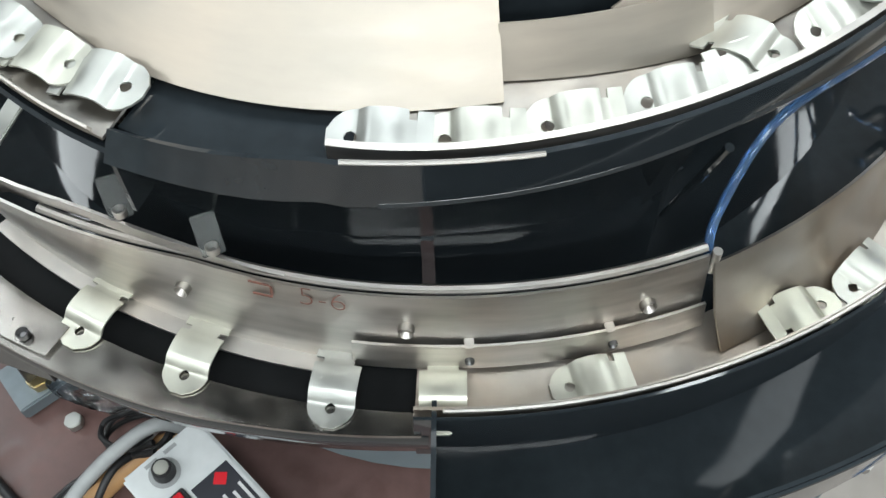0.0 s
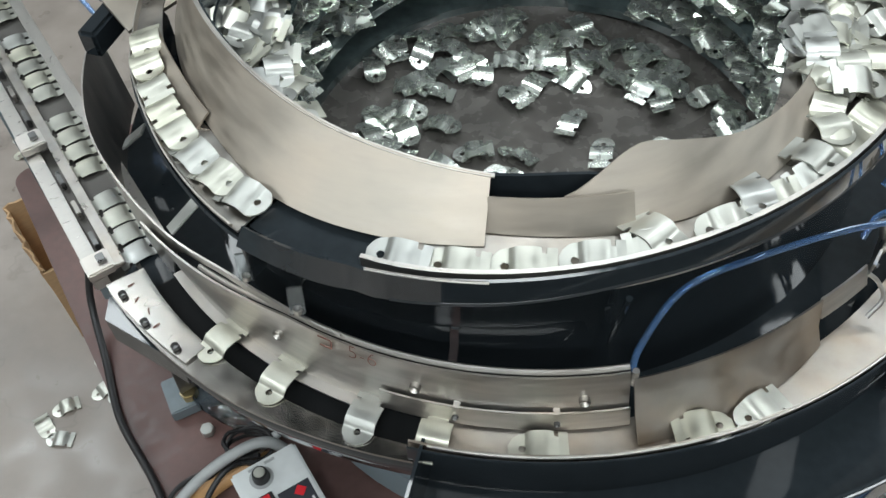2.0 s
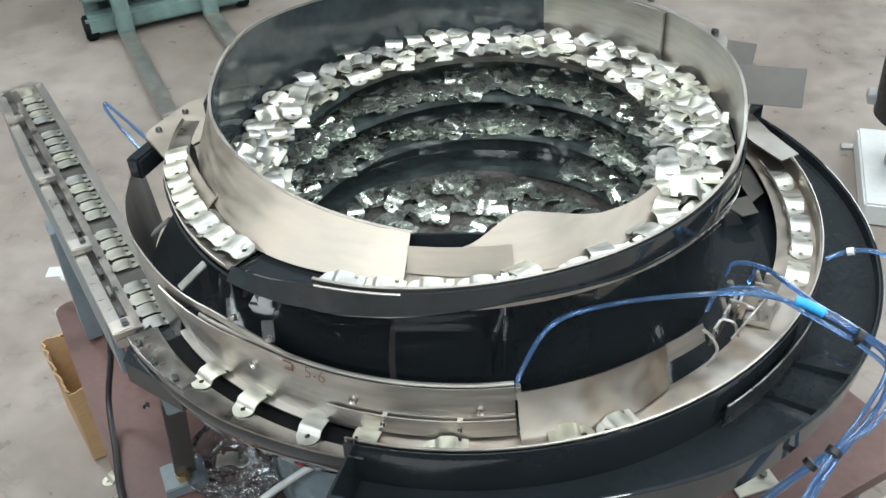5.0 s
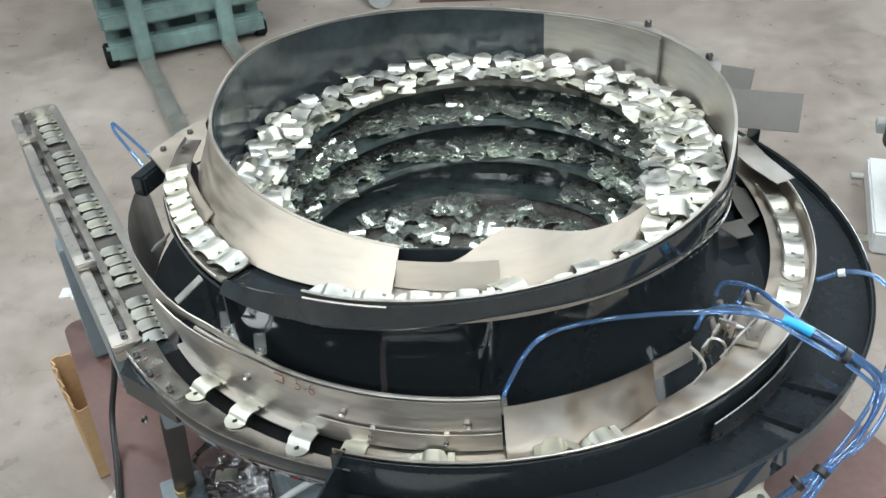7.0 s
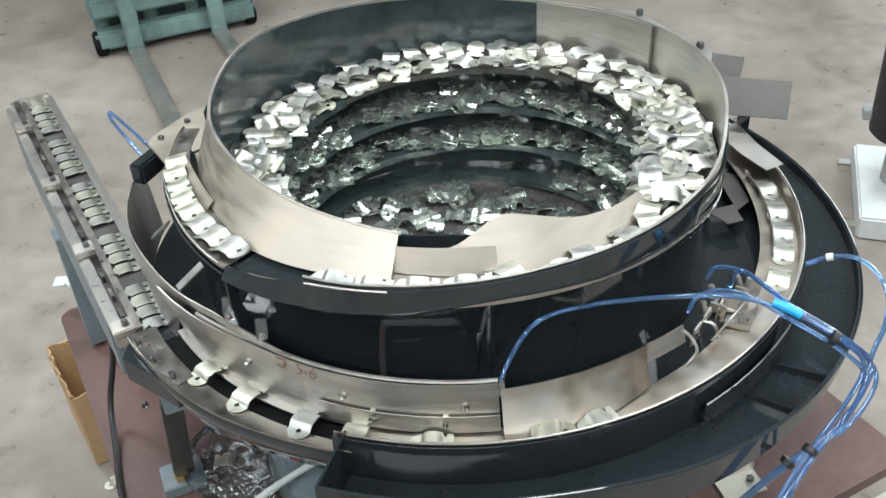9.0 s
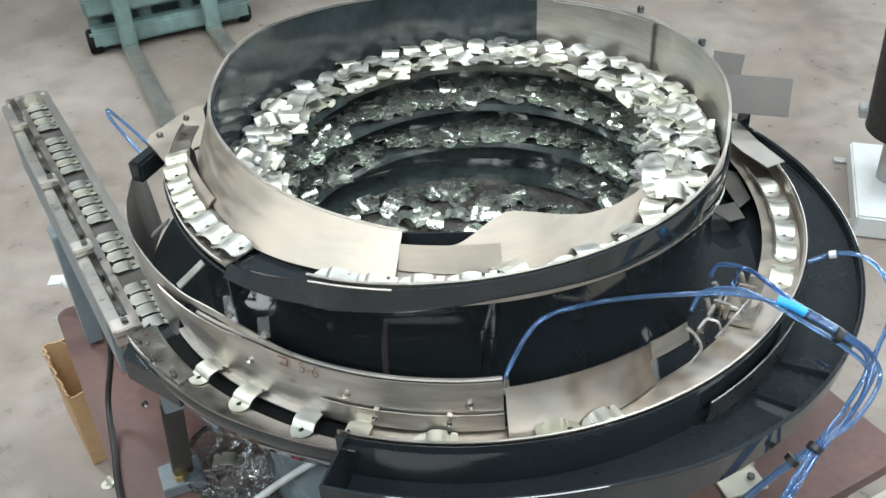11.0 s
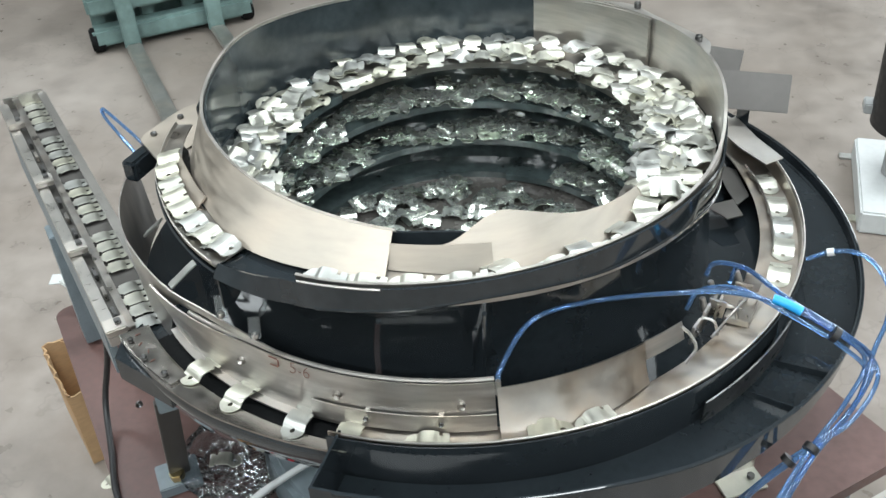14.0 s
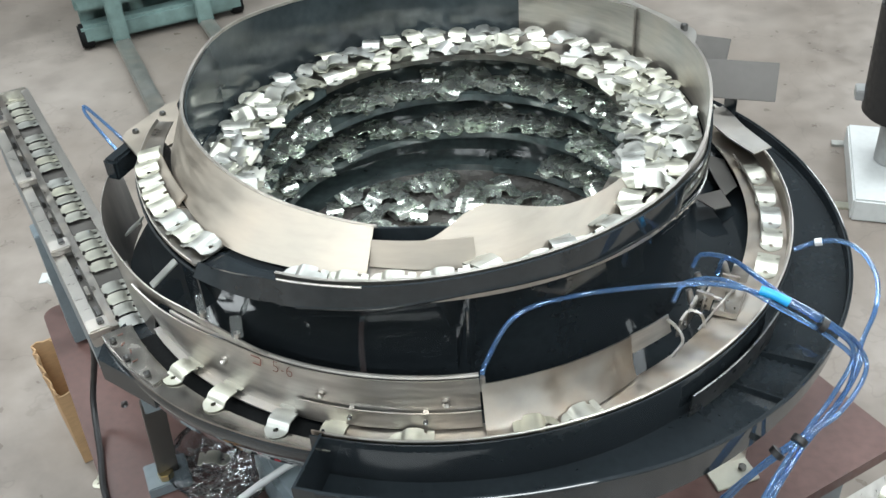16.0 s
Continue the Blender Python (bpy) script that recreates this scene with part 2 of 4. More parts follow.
def thicken(bm, rows, thick):
    """Gives a grid of vertices a second skin along its normals and closes the edges."""
    bm.normal_update()
    back = [[bm.verts.new(v.co - v.normal * thick) for v in row] for row in rows]
    for p, q in zip(back, back[1:]):
        for k in range(len(p) - 1):
            bm.faces.new((p[k], q[k], q[k + 1], p[k + 1]))
    n, m = len(rows), len(rows[0])
    ring = [(0, k) for k in range(m)] + [(i, m - 1) for i in range(1, n)] + [(n - 1, k) for k in range(m - 2, -1, -1)] + [(i, 0) for i in range(n - 2, 0, -1)]
    for (i, k), (i2, k2) in zip(ring, ring[1:] + ring[:1]):
        bm.faces.new((rows[i][k], rows[i2][k2], back[i2][k2], back[i][k]))


def box(sx, sy, sz, m=None, bevel=0.002):
    """A bevelled box, its base centred on the origin of m."""
    bm = bmesh.new()
    bmesh.ops.create_cube(bm, size=1.0)
    bmesh.ops.scale(bm, vec=(sx, sy, sz), verts=bm.verts[:])
    bmesh.ops.translate(bm, vec=(0, 0, sz / 2), verts=bm.verts[:])
    if bevel:
        bmesh.ops.bevel(bm, geom=bm.edges[:], offset=bevel, segments=2, affect="EDGES")
    if m is not None:
        bmesh.ops.transform(bm, matrix=m, verts=bm.verts[:])
    return bm


def disc(r0, r1, h, m=None, n=24, bevel=0.0):
    """A round post from radius r0 at its base to r1 at its top."""
    bm = bmesh.new()
    bmesh.ops.create_cone(bm, cap_ends=True, segments=n, radius1=r0, radius2=r1, depth=h)
    bmesh.ops.translate(bm, vec=(0, 0, h / 2), verts=bm.verts[:])
    if bevel:
        bmesh.ops.bevel(bm, geom=[e for e in bm.edges if len(e.link_faces) == 2 and e.calc_face_angle(0) > 0.8], offset=bevel, segments=2, affect="EDGES")
    if m is not None:
        bmesh.ops.transform(bm, matrix=m, verts=bm.verts[:])
    return bm


def slab(points, z, thick):
    """A flat plate with the given outline, its top at z."""
    bm = bmesh.new()
    f = bm.faces.new([bm.verts.new((x, y, z - thick)) for x, y in points])
    got = bmesh.ops.extrude_face_region(bm, geom=[f])
    bmesh.ops.translate(bm, vec=(0, 0, thick), verts=[v for v in got["geom"] if isinstance(v, bmesh.types.BMVert)])
    return bm


def spline(points, per=8):
    pts = [Vector(p) for p in points]
    pts = [pts[0] * 2 - pts[1]] + pts + [pts[-1] * 2 - pts[-2]]
    out = []
    for i in range(1, len(pts) - 2):
        p0, p1, p2, p3 = pts[i - 1:i + 3]
        for k in range(per):
            u = k / per
            out.append(0.5 * (2 * p1 + (p2 - p0) * u + (2 * p0 - 5 * p1 + 4 * p2 - p3) * u * u + (3 * p1 - p0 - 3 * p2 + p3) * u ** 3))
    return out + [pts[-2]]


def tube(points, r, n=10, per=8):
    line = spline(points, per) if per > 1 else [Vector(p) for p in points]
    bm = bmesh.new()
    rings = []
    up = Vector((0.13, 0.21, 0.97))
    for i, p in enumerate(line):
        d = (line[min(i + 1, len(line) - 1)] - line[max(i - 1, 0)]).normalized()
        s = d.cross(up)
        if s.length < 0.05:
            s = d.cross(Vector((1, 0, 0)))
        s.normalize()
        up = s.cross(d).normalized()
        rings.append([bm.verts.new(p + r * (math.cos(2 * math.pi * k / n) * s + math.sin(2 * math.pi * k / n) * up)) for k in range(n)])
    for p, q in zip(rings, rings[1:]):
        for k in range(n):
            bm.faces.new((p[k], p[(k + 1) % n], q[(k + 1) % n], q[k]))
    bm.faces.new(rings[0][::-1])
    bm.faces.new(rings[-1])
    return bm


def screw_mesh(r=0.004, h=0.005):
    """A socket screw: a knurled head with a sunk hexagon."""
    bm = disc(r, r, h, n=16, bevel=r * 0.12)
    top = max((f for f in bm.faces), key=lambda f: f.calc_center_median().z)
    got = bmesh.ops.inset_region(bm, faces=[top], thickness=r * 0.45)
    bmesh.ops.translate(bm, vec=(0, 0, -h * 0.6), verts=top.verts[:])
    return bm


def screw(parent, m, r=0.004, h=0.005, mat=None, name="screw"):
    ob = part(name, screw_mesh(r, h), mat or SCREW, parent)
    ob.matrix_basis = m
    return ob


def radial(r, a, z, rx=0, ry=0, rz=0):
    """A pose on the bowl whose x points outwards and y along the rim."""
    return Matrix.Translation(polar(r, a, z)) @ pose(0, 0, 0, 0, 0, a) @ pose(0, 0, 0, rx, ry, rz)


# ---- the hall ----
floor = tagged(part("floor", slab([(-9, -8), (9, -8), (9, 8), (-9, 8)], 0.0, 0.1), CONCRETE), "worn stained grey-brown concrete workshop floor", "floor", kind="structure")
for nm, m, sx in (("wall_north", pose(0, 8.1, 0), 18.4), ("wall_south", pose(0, -8.1, 0), 18.4), ("wall_east", pose(9.1, 0, 0, 0, 0, 90), 16), ("wall_west", pose(-9.1, 0, 0, 0, 0, 90), 16)):
    tagged(part(nm, box(sx, 0.2, 5.2, m, 0), PLASTER), "plain pale painted workshop wall", "wall", kind="structure")
tagged(part("ceiling", slab([(-9.2, -8.2), (9.2, -8.2), (9.2, 8.2), (-9.2, 8.2)], 5.4, 0.2), ROOFING), "plain grey sheet-metal workshop ceiling", "ceiling", kind="structure")

# ---- the bowl feeder ----
feeder = empty("vibratory_bowl_feeder", "large blue-black and stainless steel vibratory bowl feeder with spiral tracks", "machine")

PITCH = 0.076
RIM_R = [(275, 0.344), (251, 0.341), (225, 0.338), (196, 0.35), (171, 0.357), (100, 0.357), (37, 0.361), (0, 0.366), (-19, 0.381), (-34, 0.394), (-58, 0.413), (-83, 0.434), (-96, 0.438), (-105, 0.425), (-113, 0.406)]
RIM_Z = [(275, 1.006), (258, 1.014), (235, 1.021), (196, 1.02), (171, 1.033), (150, 1.026), (100, 1.006), (80, 1.004), (45, 1.014), (10, 1.018), (-19, 1.003), (-96, 1.0), (-104, 0.988), (-113, 0.976)]
FOOT_R = [(275, 0.389), (266, 0.397), (255, 0.402), (247, 0.4), (240, 0.391), (231, 0.382), (224, 0.376), (205, 0.368), (190, 0.362), (180, 0.36)]


def track_z(a):
    if a >= 90:
        return 0.917 + (90 - a) / 360 * PITCH
    return knots(a, [(90, 0.917), (0, 0.938), (-60, 0.962), (-90, 0.972), (-112, 0.972), (-165, 0.962)])


def rim_r(a):
    return knots(a, RIM_R)


def rim_z(a):
    return knots(a, RIM_Z)


def ledge_in(a):
    return knots(a, [(1170, 0.285), (450, 0.275), (90, 0.268), (10, 0.266), (-20, 0.275), (-50, 0.33), (-80, 0.365), (-97, 0.378), (-120, 0.385), (-155, 0.383), (-165, 0.38)])


def ledge_out(a):
    return knots(a, [(1170, 0.345), (400, 0.345), (180, 0.354), (60, 0.356), (0, 0.362), (-19, 0.378), (-34, 0.391), (-58, 0.41), (-83, 0.432), (-97, 0.445), (-110, 0.446), (-125, 0.433), (-136, 0.423), (-146, 0.418), (-151, 0.412), (-165, 0.403)])


# upper wall: flares over the outer track in front, stands upright behind
part("flared_wall", sweep(lambda a: [(rim_r(a), rim_z(a)), (knots(a, FOOT_R), track_z(a - 360) + 0.002)], 274.5, 180), STEEL_WARM, feeder, "warm brushed stainless flared wall")
part("dark_wall", sweep(lambda a: [(rim_r(a), rim_z(a)), (rim_r(a), track_z(a) - 0.004)], 180, 80), BACK_WALL, feeder, "glossy dark back wall")
part("liner_panel", sweep(lambda a: [(rim_r(a) - 0.003, rim_z(a) - 0.002), (rim_r(a) - 0.003, track_z(a))], 84, 48), STEEL, feeder, "bright stainless liner panel")
# added sheet: its dark colour stands for the bowl mirrored in the steel
part("dark_liner", sweep(lambda a: [(rim_r(a) - 0.004, rim_z(a) - 0.004), (rim_r(a) - 0.004, track_z(a))], 226, 179), BACK_WALL, feeder, "thin dark sheet standing for reflections inside the flared wall")
part("right_wall", sweep(lambda a: [(rim_r(a), rim_z(a)), (rim_r(a), track_z(a) + 0.001)], 80, -97), STEEL, feeder)
part("rim_strip", sweep(lambda a: [(rim_r(a) + 0.003, rim_z(a) + 0.001), (rim_r(a) - 0.001, rim_z(a) + 0.001), (rim_r(a) - 0.001, rim_z(a) - 0.003)], 275, -97, thick=0.0015), STEEL, feeder, "bright worn rim edge")
part("strip_end", tube([polar(0.444 + (-84 - a) * 0.0004, a, 1.0) for a in range(-84, -98, -2)], 0.0014, 6, 2), STEEL, feeder)
part("spiral_ledge", sweep(lambda a: [(ledge_in(a), track_z(a) - 0.012), (ledge_in(a), track_z(a)), (ledge_out(a), track_z(a) + 0.002)], 1170, 150, 3, 0), LINING, feeder)
part("track_floor", sweep(lambda a: [(ledge_in(a), track_z(a) - 0.008), (ledge_in(a), track_z(a)), (min(ledge_out(a), rim_r(a) - 0.001), track_z(a) + 0.002)], 150, -96, 2, 0.002), STEEL_DULL, feeder)
part("left_track_floor", sweep(lambda a: [(ledge_in(a), track_z(a)), (ledge_out(a), track_z(a) + 0.001)], -112, -165, 2, 0.002), STEEL_DULL, feeder)
part("bowl_wall", sweep(lambda a: [(0.349, 0.9), (0.349, 0.66)], 0, 360, 3, 0.003), LINING, feeder)
part("inner_band", sweep(lambda a: [(0.336, knots(a, [(190, 0.93), (230, 0.985), (275, 0.997), (290, 0.995), (312, 0.94)])), (0.338, 0.9)], 190, 312, 3, 0.003), BLACK, feeder)
part("bowl_floor", disc(0.35, 0.35, 0.012, pose(0, 0, 0.662), 72), WORN_FLOOR, feeder, "worn grey-brown bowl floor")
part("guard_plate", sweep(lambda a: [(knots(a, [(-76, 0.356), (-66.5, 0.331), (-60, 0.329), (-46, 0.322), (-10, 0.288)]), knots(a, [(-76, 0.996), (-74, 0.998), (-66.5, 1.018), (-62, 1.016), (-46, 0.985), (-10, 0.952)])),
                                      (knots(a, [(-76, 0.372), (-62, 0.372), (-48, 0.36), (-10, 0.3)]), track_z(a) + 0.004)], -76, -10, 1.5), STEEL_WARM, feeder, "brushed stainless tapered guard plate")
part("low_guard", sweep(lambda a: [(0.3605, 0.999), (0.3765, track_z(a) + 0.003)], -85.6, -67.5, 1.5), STEEL_WARM, feeder, "brushed stainless low guard plate")
part("bowl_step", sweep(lambda a: [(0.295, 0.674), (0.295, 0.686), (0.347, 0.688)], 0, 360, 3, 0), LINING, feeder)
part("track_lip", sweep(lambda a: [(ledge_out(a) - 0.002, track_z(a)), (ledge_out(a) + 0.001, track_z(a) + 0.007)], -113, -165, 2, 0.0015), STEEL, feeder)
part("guide_blade", sweep(lambda a: [(knots(a, [(208.5, 0.386), (220, 0.379), (231, 0.379)]), knots(a, [(208.5, 0.972), (211, 0.979), (231, 0.983)])), (0.4, 0.9675)], 208.5, 231, 1.5), STEEL_WARM, feeder, "curved stainless guide blade")

# blue-black outer shell


def shell_top(a):
    return knots(a, [(195, 0.366), (60, 0.364), (0, 0.3695), (-19, 0.386), (-34, 0.399), (-58, 0.418), (-83, 0.44), (-96, 0.446), (-98, 0.444), (-105, 0.441), (-113, 0.437)])


def shell_z(a):
    return rim_z(a) - knots(a, [(-113, 0.003), (-30, 0.003), (-5, 0.028), (195, 0.03)])


def bead_z(a):
    return knots(a, [(-113, 0.962), (-98, 0.963), (-90, 0.968), (-80, 0.973), (-70, 0.979), (-60, 0.976), (-50, 0.97), (-40, 0.969), (-30, 0.962), (-10, 0.938), (30, 0.918), (60, 0.912), (195, 0.9)])


def shell_section(a):
    top = shell_top(a)
    knee = max(top, knots(a, [(-96, 0.44), (-101, 0.447), (-113, 0.449)])) if a < -96 else top
    bead = bead_z(a)
    neck = knots(a, [(195, 0.358), (0, 0.358), (-40, 0.364), (-68, 0.374), (-71, 0.386), (-95, 0.392), (-113, 0.4)])
    if a > -70:
        return [(top, shell_z(a)), (knee - 0.001, bead), (min(neck + 0.006, knee - 0.01), bead - 0.03), (neck, bead - 0.05), (neck + 0.01, 0.745)]
    return [(top, shell_z(a)), (knee - 0.001, bead), (knee - 0.008, bead - 0.006), (neck, 0.83), (neck, 0.745)]


def wall_r(a, z):
    """The shell's radius under its bead."""
    (r0, z0), (r1, z1) = shell_section(a)[2:4]
    return r1 + (z - z1) / (z0 - z1) * (r0 - r1)


part("outer_shell", sweep(shell_section, 195, -112, 2, 0.003), BLACK, feeder, "glossy blue-black painted shell")
part("left_shell", sweep(lambda a: [(ledge_out(a) + 0.001, track_z(a) - 0.004), (0.405, 0.94), (0.395, 0.92), (0.392, 0.745)], -111, -165, 2, 0.003), BLACK, feeder)
part("shell_end", slab([(0.39, -0.0015), (0.446, -0.0015), (0.446, 0.0015), (0.39, 0.0015)], 0.958, 0.045), BLACK, feeder).matrix_basis = pose(0, 0, 0, 0, 0, -112)
part("weld_bead", tube([polar(shell_top(a) - 0.0005, a, bead_z(a) - 0.001) for a in range(30, -97, -4)], 0.0032, 8, 2), BLACK, feeder)
part("seam_weld", tube([polar(0.3925 + (z - 0.83) * 0.29, -70, z) for z in (0.955, 0.93, 0.9, 0.87, 0.85)], 0.0028, 8, 2), BLACK, feeder)
part("seam_weld", tube([polar(wall_r(a, 0.915), a, 0.915) for a in range(-71, -84, -1)], 0.0018, 8, 2), BLACK, feeder)
part("drop_shelf", sweep(lambda a: [(ledge_in(a), track_z(a) - 0.007), (shell_top(a) - 0.004, track_z(a) - 0.004)], -95, -112, 1, 0.002), BLACK, feeder, "black painted drop-off shelf")
patch = part("scuffed_patch", sweep(lambda a: [(shell_top(a) + 0.0012, bead_z(a) - 0.003 + 0.0015 * math.sin(a * 2.3)), (shell_top(a) - 0.0095, bead_z(a) - 0.018), (0.3725, bead_z(a) - 0.031 + 0.003 * math.sin(a * 1.7))], -21, -37, 0.5, 0.001), STEEL_WARM, feeder, "bare scuffed steel patch with dark marks")
for k in range(4):
    part("dark_mark", box(0.0006, 0.0035, 0.012 - 0.002 * (k % 2), radial(shell_top(-26 - 2 * k) - 0.006, -26 - 2 * k, bead_z(-26 - 2 * k) - 0.024, 0, 35, 0), 0), SCREW, patch)

# lower pan
PAN_R = [(80, 0.574), (0, 0.577), (-30, 0.574), (-60, 0.571), (-92, 0.571)]
PAN_Z = [(80, 0.768), (0, 0.773), (-25, 0.784), (-45, 0.799), (-62, 0.818), (-92, 0.823)]
part("pan", sweep(lambda a: [(0.36, 0.758), (knots(a, PAN_R) - 0.006, 0.75), (knots(a, PAN_R) - 0.001, 0.753), (knots(a, PAN_R), knots(a, PAN_Z))], 80, -90.6, 2, 0.003), BLACK, feeder, "glossy blue-black catch pan")
part("pan_edge", tube([polar(knots(a, PAN_R) + 0.001, a, knots(a, PAN_Z)) for a in range(80, -91, -4)], 0.0016, 6, 2), BLACK, feeder)
part("pan_floor", sweep(lambda a: [(0.355, 0.757), (0.486, 0.755)], 80, 268, 2, 0.003), BLACK, feeder)
part("pan_end_plate", slab([(0.485, -0.0015), (0.571, -0.0015), (0.571, 0.0015), (0.485, 0.0015)], 0.822, 0.072), BLACK, feeder).matrix_basis = pose(0, 0, 0, 0, 0, -90.6)

# lower outer track
part("lower_track", sweep(lambda a: [(knots(a, [(42, 0.455), (20, 0.443), (0, 0.437), (-15, 0.437), (-30, 0.44), (-92, 0.452)]), 0.797), (0.49, 0.8), (0.492, 0.824)], 42, -92, 2, 0.002), STEEL_STAINED, feeder, "worn scuffed stainless lower track")
part("track_skirt", sweep(lambda a: [(0.4955, 0.822), (0.496, 0.8), (0.49, 0.752)], 42, -92, 2, 0.002), BLACK, feeder)
part("lower_rim", tube([polar(0.493, a, 0.8245) for a in range(42, -93, -3)], 0.0015, 6, 2), STEEL, feeder)
part("inner_wall", sweep(lambda a: [(0.438 if a > 250 else 0.438 + (250 - a) * 0.0012, 0.862), (0.45, 0.793)], 291, 226, 2), STEEL, feeder, "brushed stainless inner track wall")
part("inner_wall_bead", tube([polar(0.434 if a > 250 else 0.434 + (250 - a) * 0.0012, a, 0.863) for a in range(291, 236, -3)], 0.003, 8, 2), STEEL, feeder)
part("deflector_wall", sweep(lambda a: [(knots(a, [(291, 0.4435), (323, 0.43)]), 0.857), (knots(a, [(291, 0.4595), (316, 0.438)]), 0.823), (knots(a, [(291, 0.477), (303, 0.47), (316, 0.447)]), 0.8025)], 291.3, 316, 2), STEEL_STAINED, feeder, "bright stainless sloped deflector wall")
part("deflector_tab", sweep(lambda a: [(0.4315, 0.857), (0.438, 0.834)], 316, 324, 1), STEEL, feeder)
part("slot_lip", sweep(lambda a: [(0.4505, 0.7985), (0.462, 0.7985)], 229, 263, 2, 0.002), STEEL, feeder, "bright narrow slot lip")
rail = part("guide_rail", sweep(lambda a: [(0.452, 0.824), (0.456, 0.803)], 263, 291, 2, 0.002), STEEL, feeder, "curved stainless guide rail")
for a in (272, 283):
    part("standoff", box(0.014, 0.006, 0.003, radial(0.446, a, 0.822), 0.0006), STEEL, rail)
    screw(rail, radial(0.457, a, 0.818, 0, 90), 0.003, 0.003)
for a in (249.3, 267.2, 286):
    screw(feeder, radial(0.444, a, 0.835, 0, 80), 0.005, 0.006, STEEL_DULL)
# added black sheet in place of the shaded depth under the slot
part("slot_floor", sweep(lambda a: [(0.448, 0.784), (0.49, 0.784)], 228, 268, 2, 0.004), RUBBER_AND_SLOT_DARK, feeder, "black sheet standing for the open slot's dark depth")
def plate_out(a):
    return knots(a, [(228, 0.524), (241, 0.516), (250, 0.511), (257, 0.505), (268, 0.499)])


part("outer_plate", sweep(lambda a: [(0.484, 0.8), (plate_out(a), 0.801)], 226, 268.5, 2, 0.003), PLATE, feeder, "brushed steel outer track plate")
end_plate = part("end_plate", sweep(lambda a: [(0.488, 0.804), (knots(a, [(226, 0.524), (241.2, 0.511)]), 0.804)], 226.5, 241.2, 2, 0.003), PLATE, feeder)
for a, r in ((228.9, 0.515), (233.8, 0.513), (238.9, 0.507)):
    screw(end_plate, radial(r, a, 0.8045), 0.0042, 0.005)
part("lower_skirt", sweep(lambda a: [(plate_out(a) - 0.001, 0.797), (plate_out(a) + 0.001, 0.79), (plate_out(a) - 0.007, 0.757), (plate_out(a) - 0.02, 0.744)], 226, 269, 2, 0.003), BLACK, feeder, "glossy black flared skirt")

corner = [(p.x, p.y) for p in (polar(0.49, 224, 0), polar(0.527, 227, 0), polar(0.541, 229.5, 0), polar(0.521, 236, 0), polar(0.513, 240, 0), polar(0.495, 240, 0))]
part("skirt_corner", slab(corner, 0.793, 0.036), BLACK, feeder, "black painted pointed skirt corner")

# left shroud
part("shroud", sweep(lambda a: [(knots(a, [(190, 0.502), (201, 0.496), (211, 0.486), (222, 0.469), (234, 0.4545), (242, 0.4435), (258, 0.438)]), knots(a, [(190, 0.878), (225, 0.88), (248, 0.88), (258, 0.868)])),
                                (knots(a, [(190, 0.492), (201, 0.486), (211, 0.478), (222, 0.462), (234, 0.4515), (242, 0.442), (258, 0.437)]), knots(a, [(190, 0.757), (224, 0.757), (230, 0.83), (234, 0.863), (258, 0.866)]))], 190, 258, 2), SHROUD, feeder, "stainless curved shroud")

# drive unit under the bowl
part("drive_housing", disc(0.3, 0.27, 0.2, pose(0, 0, 0.45), 48, 0.01), GREY_PAINT, feeder)
part("drive_base", disc(0.37, 0.36, 0.07, pose(0, 0, 0.36), 64, 0.01), GREY_PAINT, feeder, "blue-grey painted drive base")

# ---- the linear outfeed track ----
out = empty("linear_feed_track", "aluminium linear outfeed track full of brackets", "conveyor", at=Matrix.Translation((-0.375, -0.33, 0.0)) @ pose(0, 0, 0, 0, 0, 136.9))
LEN = 0.83
part("side_plate", box(LEN - 0.1, 0.012, 0.12, pose(LEN / 2 + 0.04, 0.03, 0.63)), GREY_PAINT, out, "blue-grey side plate")
part("outer_rail", box(LEN, 0.017, 0.018, pose(LEN / 2, 0.0295, 0.752)), ALU, out)
part("track_bed", box(LEN + 0.04, 0.052, 0.006, pose(LEN / 2 - 0.02, -0.02, 0.749)), GREY_SHEET, out)
part("inner_rail", box(LEN, 0.004, 0.024, pose(LEN / 2, -0.049, 0.748), 0.001), ALU, out)
part("under_rail", box(LEN - 0.02, 0.03, 0.05, pose(LEN / 2, -0.02, 0.695)), STEEL_DULL, out)
part("cover_strip", box(LEN, 0.011, 0.006, pose(LEN / 2, 0.0045, 0.771), 0.001), STEEL_DULL, out)
part("right_cover", box(LEN, 0.015, 0.003, pose(LEN / 2, -0.0455, 0.7725), 0.001), ALU, out)
# added dark strip that closes the groove and paints its shade
part("retainer_strip", box(LEN, 0.0165, 0.004, pose(LEN / 2, 0.0127, 0.7525), 0.001), GREY_SHEET, out)
for x in (0.012, 0.235, 0.47, 0.715):
    blk = part("clamp_block", box(0.03, 0.03, 0.012, pose(x, 0.024, 0.7705)), STEEL, out, "milled aluminium clamp block")
    part("clamp_screw", box(0.012, 0.009, 0.005, pose(x, 0.019, 0.7826), 0.001), SCREW, blk)
for i in range(3):
    for k in range(3):
        x = 0.06 + i * 0.237 + k * 0.055
        part("spring_clip", box(0.024, 0.005, 0.012, pose(x, 0.0155, 0.7562), 0.001), SCREW if k != 1 else STEEL_DULL, out)
part("end_cap", box(0.006, 0.075, 0.03, pose(LEN, -0.01, 0.75), 0.001), ALU, out)
part("support_post", box(0.05, 0.03, 0.26, pose(0.55, 0.03, 0.37)), GREY_PAINT, out)

# ---- base table ----
table = empty("base_table", "maroon board base table under the feeder", "table")


